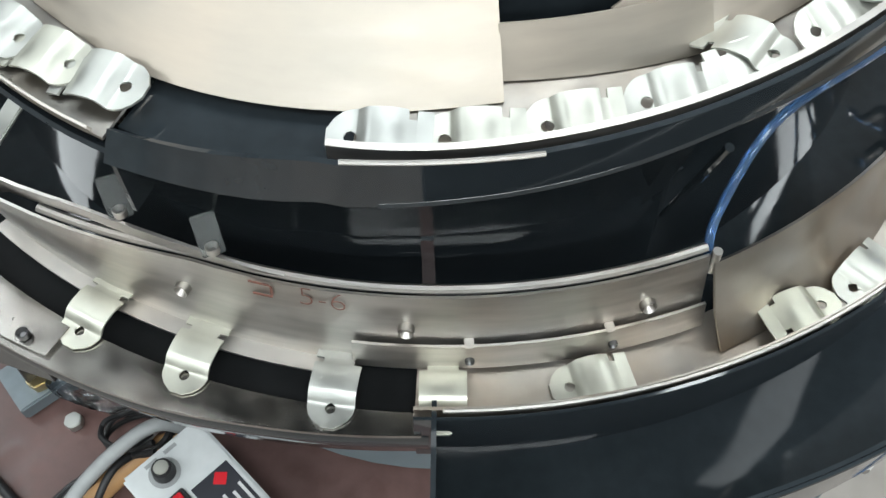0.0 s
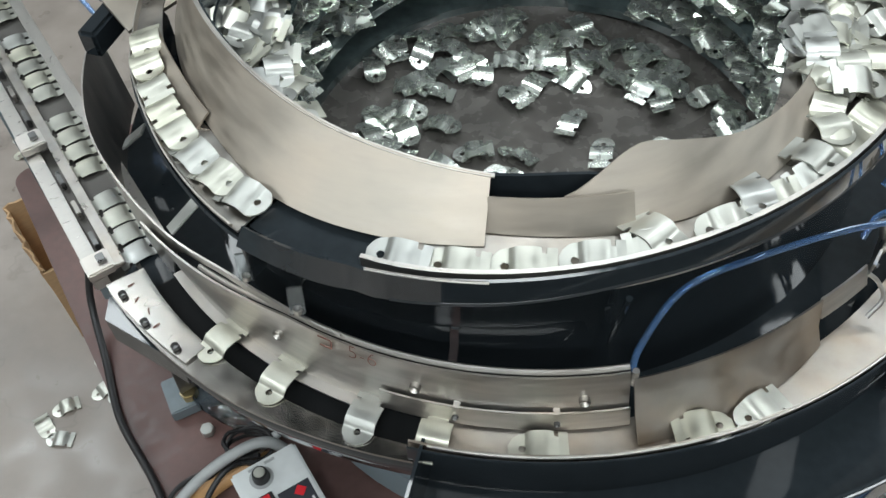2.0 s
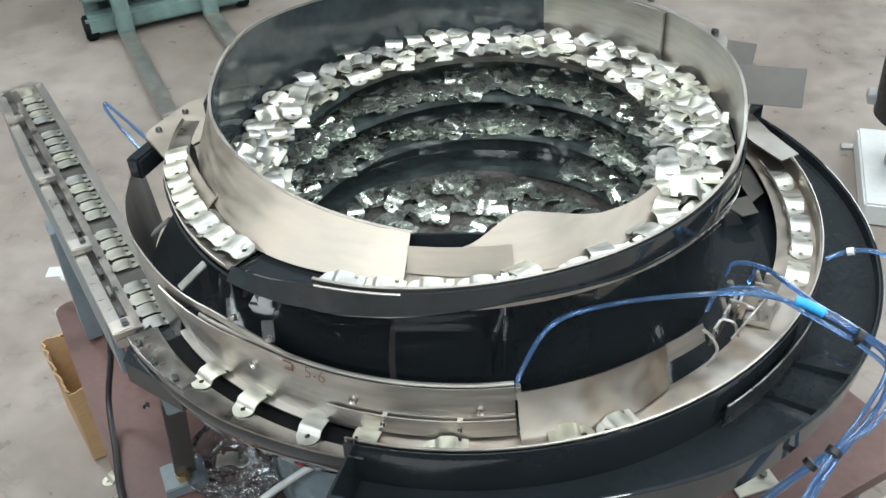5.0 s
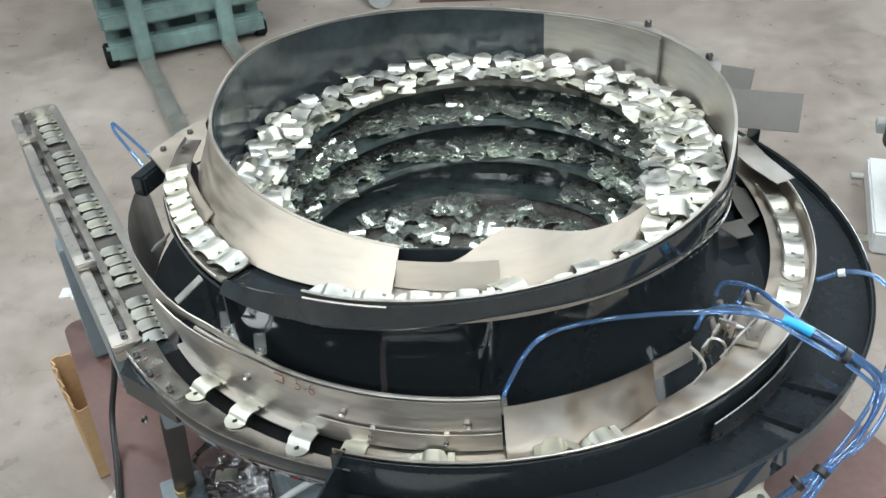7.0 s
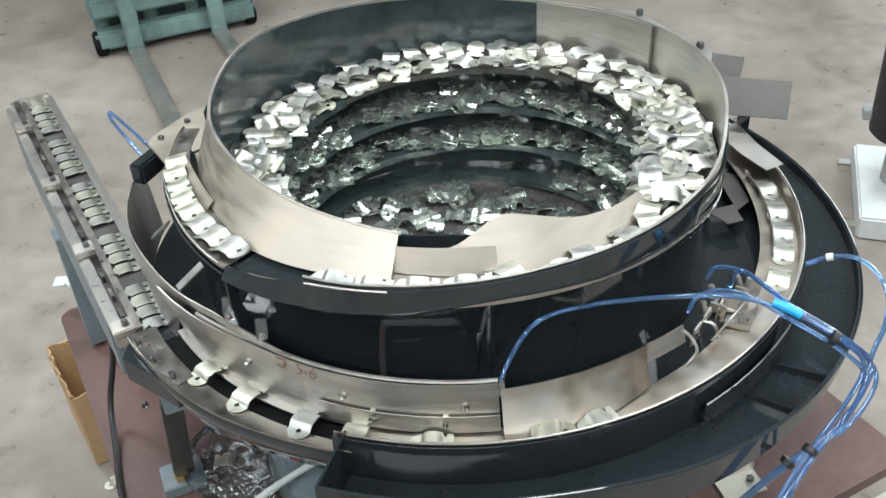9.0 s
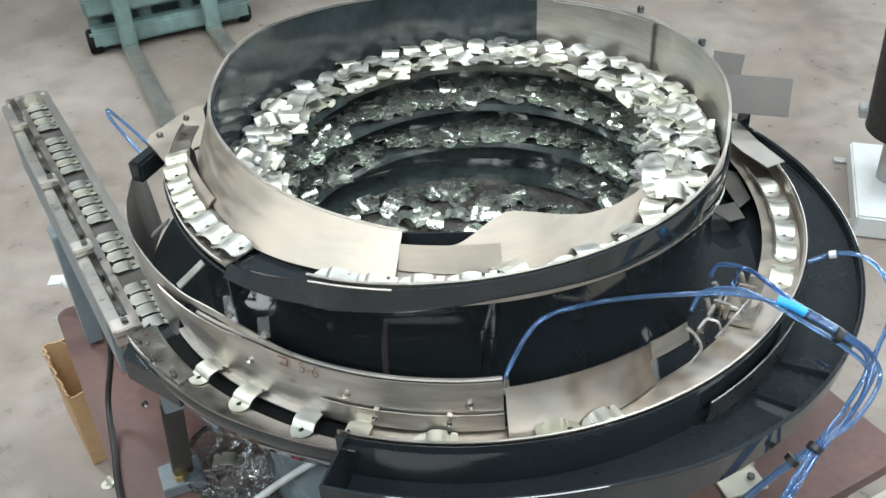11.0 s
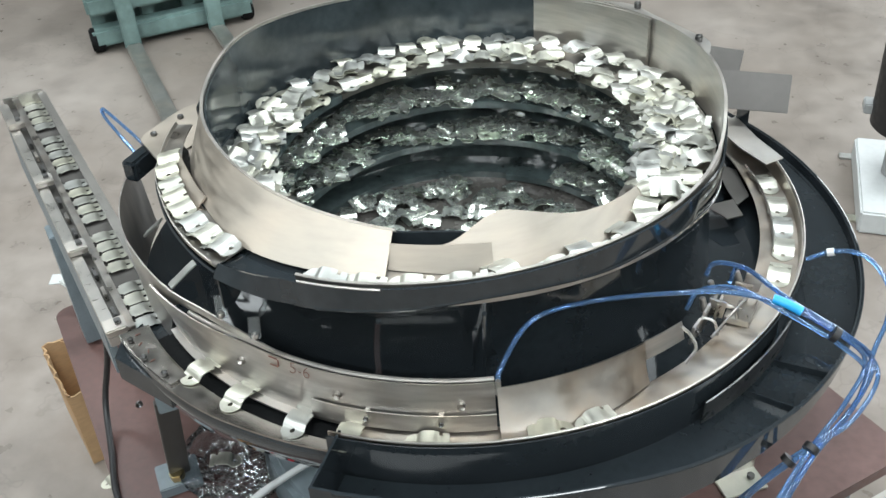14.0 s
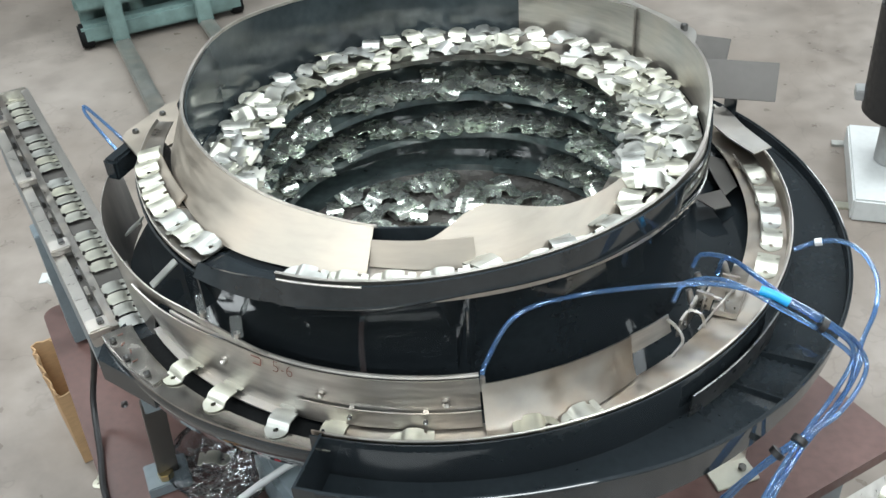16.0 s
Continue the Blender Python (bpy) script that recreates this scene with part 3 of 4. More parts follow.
def tb(p, q):
    """From the table's own axes, along its two edges, to the world."""
    return ((p - q) * 0.70711, (p + q) * 0.70711)


T0, T1, S0, S1 = -0.601, 0.58, -0.458, 0.715
part("board", slab([tb(T0, S0), tb(T1, S0), tb(T1, S1), *[tb(T0 + 0.03 - 0.03 * math.sin(radians(u)), S1 - 0.03 + 0.03 * math.cos(radians(u))) for u in range(0, 91, 15)]], 0.36, 0.025), MAROON, table, "maroon painted board", 20)
for p in (T0 + 0.08, T1 - 0.08):
    for q in (S0 + 0.08, S1 - 0.08):
        part("leg", box(0.06, 0.06, 0.335, Matrix.Translation((*tb(p, q), 0)) @ pose(0, 0, 0, 0, 0, 45)), GREY_PAINT, table)

# levelling clamp at the board's corner
clamp = empty("levelling_clamp", "zinc-plated levelling clamp with a long bolt on the board", "clamp", at=pose(-0.882, 0.112, 0.361, 0, 0, -20))
part("clamp_plate", box(0.06, 0.035, 0.006, pose(0, 0, 0.055, 4, 6)), ZINC, clamp)
part("spacer_block", box(0.035, 0.03, 0.02, pose(0.012, 0, 0.034)), STEEL_DULL, clamp)
part("bolt", disc(0.006, 0.006, 0.075, None, 16, 0.0008), ZINC, clamp)
part("nut", disc(0.0105, 0.0105, 0.009, pose(0, 0, 0.061), 6, 0.001), STEEL_DULL, clamp)
part("washer", disc(0.012, 0.012, 0.003, None, 20), ZINC, clamp)

# control box
ctrl = empty("control_box", "light grey vibration controller with chrome knob and lit red switch", "controller", at=pose(-0.306, -0.407, 0.361, 0, 0, -45))
part("housing", box(0.17, 0.09, 0.089, pose(0.085, 0.045, 0), 0.003), WHITE, ctrl)
knob = part("knob", disc(0.0115, 0.0095, 0.015, pose(0.024, 0.034, 0.089), 28, 0.0015), CABLE, ctrl, "dark knob with a chrome cap")
part("knob_cap", disc(0.0075, 0.0065, 0.002, pose(0.024, 0.034, 0.104), 24, 0.0005), ZINC, knob)
part("dial_scale", disc(0.0155, 0.0155, 0.0006, pose(0.024, 0.034, 0.089), 28), CONDUIT, ctrl)
knob = part("knob", disc(0.0115, 0.0095, 0.015, pose(0.119, 0.024, 0.089), 28, 0.0015), CABLE, ctrl, "dark knob with a chrome cap")
part("knob_cap", disc(0.0075, 0.0065, 0.002, pose(0.119, 0.024, 0.104), 24, 0.0005), ZINC, knob)
part("dial_scale", disc(0.0155, 0.0155, 0.0006, pose(0.119, 0.024, 0.089), 28), CONDUIT, ctrl)
sw = part("switch", box(0.026, 0.016, 0.004, pose(0.056, 0.024, 0.089, 0, 0, 90), 0.001), CABLE, ctrl, "red rocker switch in a black bezel")
part("rocker", box(0.017, 0.01, 0.003, pose(0.056, 0.024, 0.093, 0, 0, 90), 0.001), RED, sw)
lab = part("label_plate", box(0.085, 0.042, 0.0008, pose(0.098, 0.062, 0.089), 0), LABEL, ctrl, "black printed label with red emblem")
part("emblem", box(0.012, 0.012, 0.0004, pose(0.066, 0.068, 0.0899, 0, 0, 45), 0), RED, lab)
for k in range(4):
    part("print_line", box(0.048 - 0.008 * (k % 2), 0.003, 0.0004, pose(0.105, 0.078 - k * 0.009, 0.0899), 0), PRINT, lab)
for k in range(2):
    part("print_mark", box(0.004, 0.014, 0.0004, pose(0.008, 0.03 + k * 0.022, 0.0895), 0), CONDUIT, ctrl)

# cables and hoses round the control box
tagged(part("black_cable", tube([(-0.545, -0.19, 0.68), (-0.57, -0.18, 0.6), (-0.612, -0.153, 0.5), (-0.632, -0.17, 0.41), (-0.588, -0.24, 0.369), (-0.523, -0.327, 0.369), (-0.43, -0.41, 0.37), (-0.36, -0.49, 0.37)], 0.0055), CABLE), "black cable hanging from the outfeed track over the board", "cable")
tagged(part("grey_conduit", tube([(-0.25, -0.34, 0.4), (-0.285, -0.343, 0.43), (-0.325, -0.37, 0.425), (-0.365, -0.41, 0.405), (-0.385, -0.46, 0.39), (-0.375, -0.52, 0.373)], 0.0075), CONDUIT), "grey corrugated cable conduit beside the controller", "conduit")
tagged(part("tan_hose", tube([(-0.27, -0.335, 0.375), (-0.32, -0.365, 0.38), (-0.355, -0.4, 0.376), (-0.365, -0.44, 0.376), (-0.345, -0.48, 0.376)], 0.014), HOSE), "tan braided hose on the board", "hose")
for k in range(4):
    tagged(part("coiled_wire", tube([(-0.315 + 0.035 * math.cos(u * 0.7 + k) , -0.34 + 0.022 * math.sin(u * 0.7 + k), 0.39 + 0.006 * k + 0.006 * math.sin(u * 1.3)) for u in range(9)], 0.0028, 8), CABLE), "thin black wire coiled behind the controller", "wire", "coiled wires")
tagged(part("bundled_wire", tube([(-0.31, -0.36, 0.4), (-0.33, -0.385, 0.41), (-0.345, -0.42, 0.395), (-0.35, -0.46, 0.375), (-0.33, -0.5, 0.37)], 0.004), CABLE), "black wire running down beside the controller", "wire")

for k in range(4):
    d = 0.011 * k
    tagged(part("bundled_wire", tube([(-0.3 + d * 0.4, -0.335 - d, 0.41 + 0.3 * d), (-0.335 - d * 0.3, -0.37, 0.402 - 0.4 * d), (-0.362 - d, -0.4 - d * 0.4, 0.384), (-0.372 - d * 0.9, -0.445 - d, 0.37), (-0.36 - d * 0.5, -0.5 - d, 0.369)], 0.0033, 8), CABLE), "black wire running down beside the controller", "wire", "wires beside the controller")

def beam(p, q, width, thick):
    """A flat bar from p to q with its broad side level."""
    p, q = Vector(p), Vector(q)
    d = (q - p).normalized()
    side = d.cross(Vector((0.75, -0.66, 0))).normalized()
    m = Matrix.Translation(p) @ Matrix((side, d.cross(side).normalized(), d)).transposed().to_4x4()
    return box(width, thick, (q - p).length, m, 0.001)


# leaning leaf-spring leg of the drive
leg = empty("leaf_spring_leg", "leaning steel leaf spring leg with blue-grey clamp block", "support")
part("clamp_block", box(0.042, 0.036, 0.05, pose(-0.375, -0.305, 0.6, 0, 0, 40)), GREY_PAINT, leg)
part("leaf_spring", beam((-0.435, -0.266, 0.383), (-0.388, -0.302, 0.605), 0.034, 0.009), GREY_SHEET, leg, "dark steel leaf spring")
part("foot_block", box(0.07, 0.06, 0.022, pose(-0.44, -0.265, 0.361, 0, 0, 40)), GREY_PAINT, leg)
part("brass_nut", disc(0.013, 0.013, 0.014, pose(-0.433, -0.276, 0.383), 6, 0.001), BRASS, leg, "yellow zinc nut")
part("foot_bolt", disc(0.01, 0.01, 0.012, pose(-0.395, -0.315, 0.361), 6, 0.001), ZINC, leg)
for dx in (-0.014, 0.014):
    screw(leg, Matrix.Translation((-0.392 + dx, -0.325 + dx * 0.84, 0.625)) @ pose(0, 0, 0, 90, 0, 40), 0.005, 0.006)

tagged(part("pale_hose", tube([(-0.33, -0.36, 0.371), (-0.3, -0.335, 0.395), (-0.255, -0.295, 0.425), (-0.2, -0.245, 0.448), (-0.15, -0.2, 0.46)], 0.006), WHITE), "pale grey plastic hose running under the bowl", "hose")

# clear bag of brackets on the board
def bag_mesh():
    bm = bmesh.new()
    bmesh.ops.create_icosphere(bm, subdivisions=5, radius=1.0)
    for v in bm.verts:
        p = v.co.copy()
        n = noise.noise(p * 2.3) * 0.3 + noise.noise(p * 5.1) * 0.22 + abs(noise.noise(p * 9.7)) * 0.16
        v.co = Vector((p.x * (0.1 + 0.025 * n), p.y * (0.075 + 0.025 * n), max(0.0, 0.026 + p.z * 0.03 + n * 0.028)))
    return bm


bag = tagged(part("plastic_bag", bag_mesh(), FILM), "crumpled clear plastic bag of brackets on the board", "bag")
part("rolled_edge", tube([(-0.07, -0.05, 0.03), (-0.09, -0.02, 0.038), (-0.097, 0.015, 0.036), (-0.08, 0.05, 0.028)], 0.004), FILM, bag)
bag.matrix_basis = pose(-0.355, -0.235, 0.361, 0, 0, -25)

# angle foot under the pan
foot = empty("angle_foot", "bent zinc-plated angle foot bolted to the board", "bracket")
part("upright", box(0.075, 0.005, 0.12, pose(0.453, -0.03, 0.361, 0, 0, 33), 0.001), STEEL, foot)
part("foot_flange", box(0.075, 0.045, 0.005, pose(0.466, -0.05, 0.361, 0, 0, 33), 0.001), ZINC, foot)
part("bolt_head", disc(0.007, 0.007, 0.007, pose(0.481, -0.036, 0.366), 6, 0.0008), SCREW, foot)

# slide unit standing beside the board
slide = empty("slide_unit", "aluminium slide unit with chromed clamp cylinders beside the board", "machine part")
SX = pose(0.575, -0.185, 0, 0, 0, 45)
part("slide_plate", box(0.46, 0.075, 0.016, SX @ pose(0, 0, 0.364)), ALU, slide)
part("slide_column", box(0.4, 0.05, 0.364, SX), GREY_PAINT, slide)
for x in (-0.19, -0.12, -0.02, 0.1, 0.17):
    cyl = part("clamp_cylinder", disc(0.014, 0.014, 0.05, SX @ pose(x, -0.02, 0.396, 90, 0, 20) @ pose(0, 0, -0.03), 20, 0.002), ZINC, slide)
    part("bore", disc(0.007, 0.007, 0.052, SX @ pose(x, -0.02, 0.396, 90, 0, 20) @ pose(0, 0, -0.031), 16), SCREW, cyl)
for x in (-0.07, 0.05):
    part("clamp_bar", box(0.03, 0.06, 0.025, SX @ pose(x, 0, 0.38)), WHITE, slide)

# open carton on the floor
carton = empty("cardboard_box", "open brown cardboard box with a torn rim on the floor", "box", at=pose(-0.884, -0.012, 0, 0, 0, 50))


def torn_panel(length, height, seed, m):
    """A board panel whose top edge is ragged."""
    g = random.Random(seed)
    n = 18
    bm = bmesh.new()
    rows = []
    for i in range(n + 1):
        u = i / n * length
        top = height + g.uniform(-0.007, 0.005) + 0.006 * math.sin(i * 0.9 + seed)
        bow = 0.004 * math.sin(math.pi * i / n)
        rows.append([bm.verts.new(m @ Vector((u, bow * k / 3 + (g.uniform(-0.004, 0.004) if k == 3 else 0), top * k / 3))) for k in range(4)])
    for p, q in zip(rows, rows[1:]):
        for k in range(3):
            bm.faces.new((p[k], p[k + 1], q[k + 1], q[k]))
    thicken(bm, rows, 0.004)
    return bm


for nm, ln, m in (("side_panel", 0.22, pose(0, 0, 0.004)), ("side_panel", 0.22, pose(0, 0.204, 0.004)), ("end_panel", 0.204, pose(0, 0, 0.004, 0, 0, 90)), ("end_panel", 0.204, pose(0.22, 0, 0.004, 0, 0, 90))):
    part(nm, torn_panel(ln, 0.2, len(carton.children), m), CARDBOARD, carton)
part("bottom_panel", box(0.216, 0.2, 0.004, pose(0.11, 0.102, 0), 0), CARDBOARD, carton)
part("flap", torn_panel(0.19, 0.04, 7, pose(0.012, 0.208, 0.198, -140)), CARDBOARD, carton, "torn bent cardboard flap")

# pallet stacker in the background
lift = empty("pallet_stacker", "worn teal pallet stacker with bare steel forks", "forklift", at=pose(-1.95, 1.95, 0, 0, 0, -48.7))
for y in (0.0, 0.345):
    fork = part("fork", box(0.76, 0.062, 0.022, pose(0.38, y, 0.02), 0.006), STEEL, lift, "bare steel fork")
    part("fork_shank", box(0.025, 0.066, 0.95, pose(-0.012, y, 0.02), 0.006), TEAL, fork)
for z, d in ((0.03, 0.1), (0.16, 0.05), (0.3, 0.05)):
    part("cross_bar", box(0.08, 0.66, 0.075, pose(-0.09, 0.19, z), 0.012), TEAL, lift)
for y in (-0.1, 0.1, 0.27, 0.48):
    part("mast_channel", box(0.06, 0.055, 1.1, pose(-0.15, y, 0.03), 0.006), TEAL, lift)
part("chassis", box(0.45, 0.62, 0.5, pose(-0.42, 0.19, 0.05), 0.03), TEAL, lift)
for y in (-0.12, 0.5):
    part("wheel", disc(0.05, 0.05, 0.05, pose(-0.1, y + 0.02, 0.05, 90), 24, 0.006), RUBBER_AND_SLOT_DARK, lift)

# other machine at the edge of the hall
stand = empty("machine_stand", "dark round machine column on a pale base block", "stand")
part("base_block", box(0.34, 0.42, 0.07, pose(0.928, 1.456, 0), 0.006), WHITE, stand)
part("column", disc(0.045, 0.045, 0.3, pose(0.865, 1.47, 0.07), 28, 0.004), CONDUIT, stand)
part("barrel", disc(0.11, 0.115, 0.32, pose(0.865, 1.44, 0.24), 40, 0.008), CABLE, stand, "black barrel")
part("barrel_lug", box(0.03, 0.05, 0.03, pose(0.748, 1.46, 0.27), 0.003), CONDUIT, stand)
for y in (1.312, 1.655):
    part("floor_lug", box(0.045, 0.03, 0.008, pose(0.745, y, 0), 0.001), ZINC, stand)
# things on the far floor
tagged(part("grey_pipe", tube([(-1.32, 2.85, 0.06), (-1.22, 2.72, 0.06)], 0.06, 20, 2), CONDUIT), "short grey pipe lying on the floor", "pipe")
tagged(part("brown_board", box(0.5, 0.16, 0.02, pose(-0.85, 2.95, 0, 0, 0, 14)), MAROON), "red-brown board lying on the floor", "board")
tagged(part("white_card", box(0.062, 0.045, 0.003, pose(-1.36, 0.565, 0, 0, 0, 20), 0.0005), WHITE), "small white card on the floor", "card")

# ---- fittings on the feeder ----
ear = part("rim_ear", sweep(lambda a: [(rim_r(a) + 0.001, 1.012), (rim_r(a) + knots(a, [(24, 0.004), (31, 0.026), (36, 0.02), (48, 0.012), (58, 0.018), (64, 0.003)]), 1.012)], 24, 64, 1.5, 0.003), STEEL, feeder, "stainless rim ear with bolts")
for a in (32, 55):
    screw(ear, radial(0.373, a, 1.012), 0.0055, 0.009)
part("liner_joint", box(0.003, 0.003, 0.075, radial(rim_r(48) - 0.005, 48, 0.935), 0.0008), STEEL, feeder)
chute = part("chute_plate", box(0.115, 0.003, 0.062, pose(0.405, 0.3, 0.852, -35, 0, 0), 0.001), GREY_SHEET, feeder, "dull steel chute plate")
part("chute_back", box(0.06, 0.003, 0.05, pose(0.35, 0.39, 0.862, -35, 0, -10), 0.001), GREY_SHEET, feeder)
part("chute_arm", box(0.02, 0.015, 0.12, pose(0.395, 0.325, 0.757), 0.002), BLACK, chute)
mount = part("mount_plate", slab([(-0.44, 0.06), (-0.457, 0.045), (-0.465, 0.032), (-0.474, 0.0), (-0.484, -0.058), (-0.481, -0.074), (-0.436, -0.112), (-0.42, -0.125), (-0.385, -0.06), (-0.38, 0.05)], 0.912, 0.004), STEEL_WARM, feeder, "flat stainless mounting plate")
for x, y in ((-0.453, 0.001), (-0.467, -0.057)):
    screw(mount, pose(x, y, 0.912), 0.005, 0.005)
part("sensor_block", box(0.062, 0.024, 0.034, pose(-0.47, -0.1, 0.872, 0, 0, 84), 0.004), BLACK, mount, "black sensor block")


def strap(p, q, width, thick=0.003):
    """A flat strap from p to q, its face turned upwards."""
    p, q = Vector(p), Vector(q)
    d = q - p
    side = d.cross(Vector((0, 0, 1))).normalized()
    m = Matrix.Translation(p) @ Matrix((side, d.normalized(), side.cross(d).normalized())).transposed().to_4x4()
    return box(width, d.length, thick, m @ pose(0, d.length / 2, 0), 0.0008)


for p, q, w, mat in ((polar(0.414, 232.2, 0.902), polar(0.452, 232, 0.8805), 0.013, ZINC), (polar(0.428, 243.6, 0.905), polar(0.4365, 244.7, 0.8795), 0.014, ACRYLIC), (polar(0.428, 251.6, 0.9), polar(0.4385, 252.7, 0.8775), 0.014, ACRYLIC), (polar(0.428, 216.3, 0.902), polar(0.452, 214.8, 0.8795), 0.016, ZINC)):
    clip = part("acrylic_tab" if mat is ACRYLIC else "steel_tab", strap(p, q, w), mat, feeder, "clear acrylic tab" if mat is ACRYLIC else "small bright steel tab")
    if mat is ACRYLIC:
        screw(clip, Matrix.Translation(q + Vector((0, 0, 0.002))), 0.0042, 0.006, STEEL)
# baffles in the pan
part("pan_baffle", sweep(lambda a: [(0.508, 0.806 - (332 - a) * 0.0004), (0.503, 0.762)], 320, 341, 2, 0.002), SCREW, feeder, "dark curved baffle in the pan")
for a, r0, r1 in ((338.5, 0.5, 0.57), (330.5, 0.5, 0.57)):
    part("pan_rib", box(r1 - r0, 0.002, 0.011, radial((r0 + r1) / 2, a, 0.753, 0, 0, 14), 0.0006), BLACK, feeder)
# grey pieces standing for reflections in the black between bowl and lower track
part("sheet_tongue", slab([(0.36, 0.235), (0.395, 0.222), (0.418, 0.15), (0.402, 0.12), (0.385, 0.16)], 0.786, 0.002), GREY_SHEET, feeder)
part("sheet_tongue", slab([(0.355, 0.108), (0.395, 0.135), (0.412, 0.095), (0.39, 0.08)], 0.786, 0.002), GREY_SHEET, feeder)
part("track_tail", slab([(0.385, 0.325), (0.42, 0.262), (0.462, 0.205), (0.437, 0.18), (0.395, 0.225), (0.352, 0.29)], 0.826, 0.002), STEEL, feeder, "stainless track tail plate")
part("retaining_bar", sweep(lambda a: [(0.452, 0.812), (0.455, 0.804)], 26, -2, 2, 0.002), STEEL_DULL, feeder)
for k in range(6):
    part("ink_mark", box(0.004, 0.006, 0.0004, radial(0.444 + 0.002 * (k % 2), 2 - k * 1.1, 0.7985), 0), SCREW, feeder)
# air jets
jets = part("jet_block", box(0.032, 0.055, 0.01, radial(0.445, 340, 0.8, 0, 0, 10), 0.001), STEEL_DULL, feeder, "steel air-jet block")
for k in range(4):
    part("jet_plate", box(0.022, 0.004, 0.026, radial(0.425 + 0.006 * k, 335 + k * 3.2, 0.812, 0, 8, 20), 0.0006), STEEL if k % 2 else STEEL_DULL, jets)
for a, r in ((333, 0.42), (338, 0.412), (343, 0.432)):
    part("jet_fitting", disc(0.005, 0.004, 0.02, radial(r, a, 0.826, 0, -20), 12, 0.0006), STEEL, jets)
part("jet_back_plate", box(0.004, 0.062, 0.032, radial(0.416, 334.5, 0.797, 0, 8, 10), 0.001), STEEL_DULL, jets)
for a, r, h in ((329, 0.424, 0.03), (332.5, 0.42, 0.036), (336, 0.424, 0.034), (340, 0.43, 0.026)):
    upright = part("jet_upright", box(0.003, 0.022, h, radial(r, a, 0.8, 0, 6, 12), 0.0008), STEEL, jets)
    part("slot_screw", screw_mesh(0.003, 0.003), SCREW, upright).matrix_basis = radial(r + 0.0035, a, 0.8 + h * 0.6, 0, 90)
for a, r in ((331, 0.445), (336, 0.452)):
    part("jet_pin", tube([polar(r - 0.02, a, 0.828), polar(r - 0.006, a + 0.6, 0.826), polar(r, a + 1, 0.806)], 0.002, 8), STEEL, jets)
part("jet_wire", tube([polar(0.445, 330, 0.812), polar(0.45, 335, 0.83), polar(0.452, 340, 0.83), polar(0.46, 344, 0.81)], 0.0018, 6), STEEL, jets)
part("end_hook", tube([polar(0.437, 323, 0.857), polar(0.446, 324, 0.845), polar(0.456, 324, 0.83), polar(0.455, 322, 0.815)], 0.0022, 6), STEEL, feeder)
part("front_nozzle", disc(0.004, 0.003, 0.02, radial(0.44, 291.5, 0.845), 12), STEEL, feeder)

# written on the inner wall
text = bpy.data.curves.new("ink", "FONT")
text.body, text.size, text.extrude, text.offset = "5-6", 0.023, 0.0001, -0.0006
tmp = new("ink_tmp", text)
ink_mesh = bpy.data.meshes.new_from_object(tmp.evaluated_get(bpy.context.evaluated_depsgraph_get()))
bpy.data.objects.remove(tmp)
ink_mesh.materials.clear()
ink_mesh.materials.append(INK)
ink = new("ink_writing", ink_mesh)
ink.parent = feeder
ink.matrix_basis = radial(0.4432, 258.9, 0.848, 0, -10) @ Matrix(((0, 0, 1, 0), (1, 0, 0, 0), (0, 1, 0, 0), (0, 0, 0, 1)))
for dz, da, wide, high in ((0.0, 0.0, 0.012, 0.0016), (0.01, -0.2, 0.013, 0.0016), (0.002, 0.75, 0.0016, 0.008)):
    part("ink_bar", box(0.0006, wide, high, radial(0.4436 - 0.17 * dz, 256.2 + da, 0.85 + dz, 0, -10, 0), 0), INK, feeder)
for k in range(4):
    part("ink_stroke", box(0.007, 0.0012, 0.0004, radial(0.503 + 0.003 * (k % 2), 228 + 2.3 * k, 0.8046, 0, 0, 35 * (k % 3)), 0), INK, feeder)

# ---- blue air lines ----
def air_line(points, r=0.003, label="clear blue polyurethane air tube looped over the pan"):
    return tagged(part("air_tube", tube(points, r, 10, 10), TUBE), label, "air tube", "blue air tubes")


air_line([(0.158, -0.408, 0.852), (0.162, -0.389, 0.872), (0.189, -0.355, 0.914), (0.247, -0.31, 0.915), (0.338, -0.232, 0.882), (0.405, -0.205, 0.872), (0.472, -0.207, 0.862), (0.54, -0.216, 0.833), (0.566, -0.216, 0.8), (0.546, -0.262, 0.772), (0.513, -0.318, 0.75), (0.48, -0.37, 0.7), (0.45, -0.42, 0.62), (0.42, -0.46, 0.5)])
air_line([(0.369, -0.142, 0.845), (0.38, -0.135, 0.862), (0.42, -0.15, 0.868), (0.475, -0.196, 0.862), (0.535, -0.21, 0.838), (0.575, -0.212, 0.8), (0.553, -0.27, 0.77), (0.515, -0.326, 0.742), (0.478, -0.38, 0.69), (0.43, -0.43, 0.6), (0.4, -0.46, 0.48)])
air_line([(0.351, -0.204, 0.835), (0.365, -0.188, 0.856), (0.41, -0.19, 0.868), (0.47, -0.214, 0.858), (0.53, -0.222, 0.83), (0.57, -0.224, 0.79), (0.545, -0.28, 0.765), (0.507, -0.322, 0.745), (0.46, -0.335, 0.68), (0.41, -0.33, 0.56), (0.35, -0.32, 0.44)])
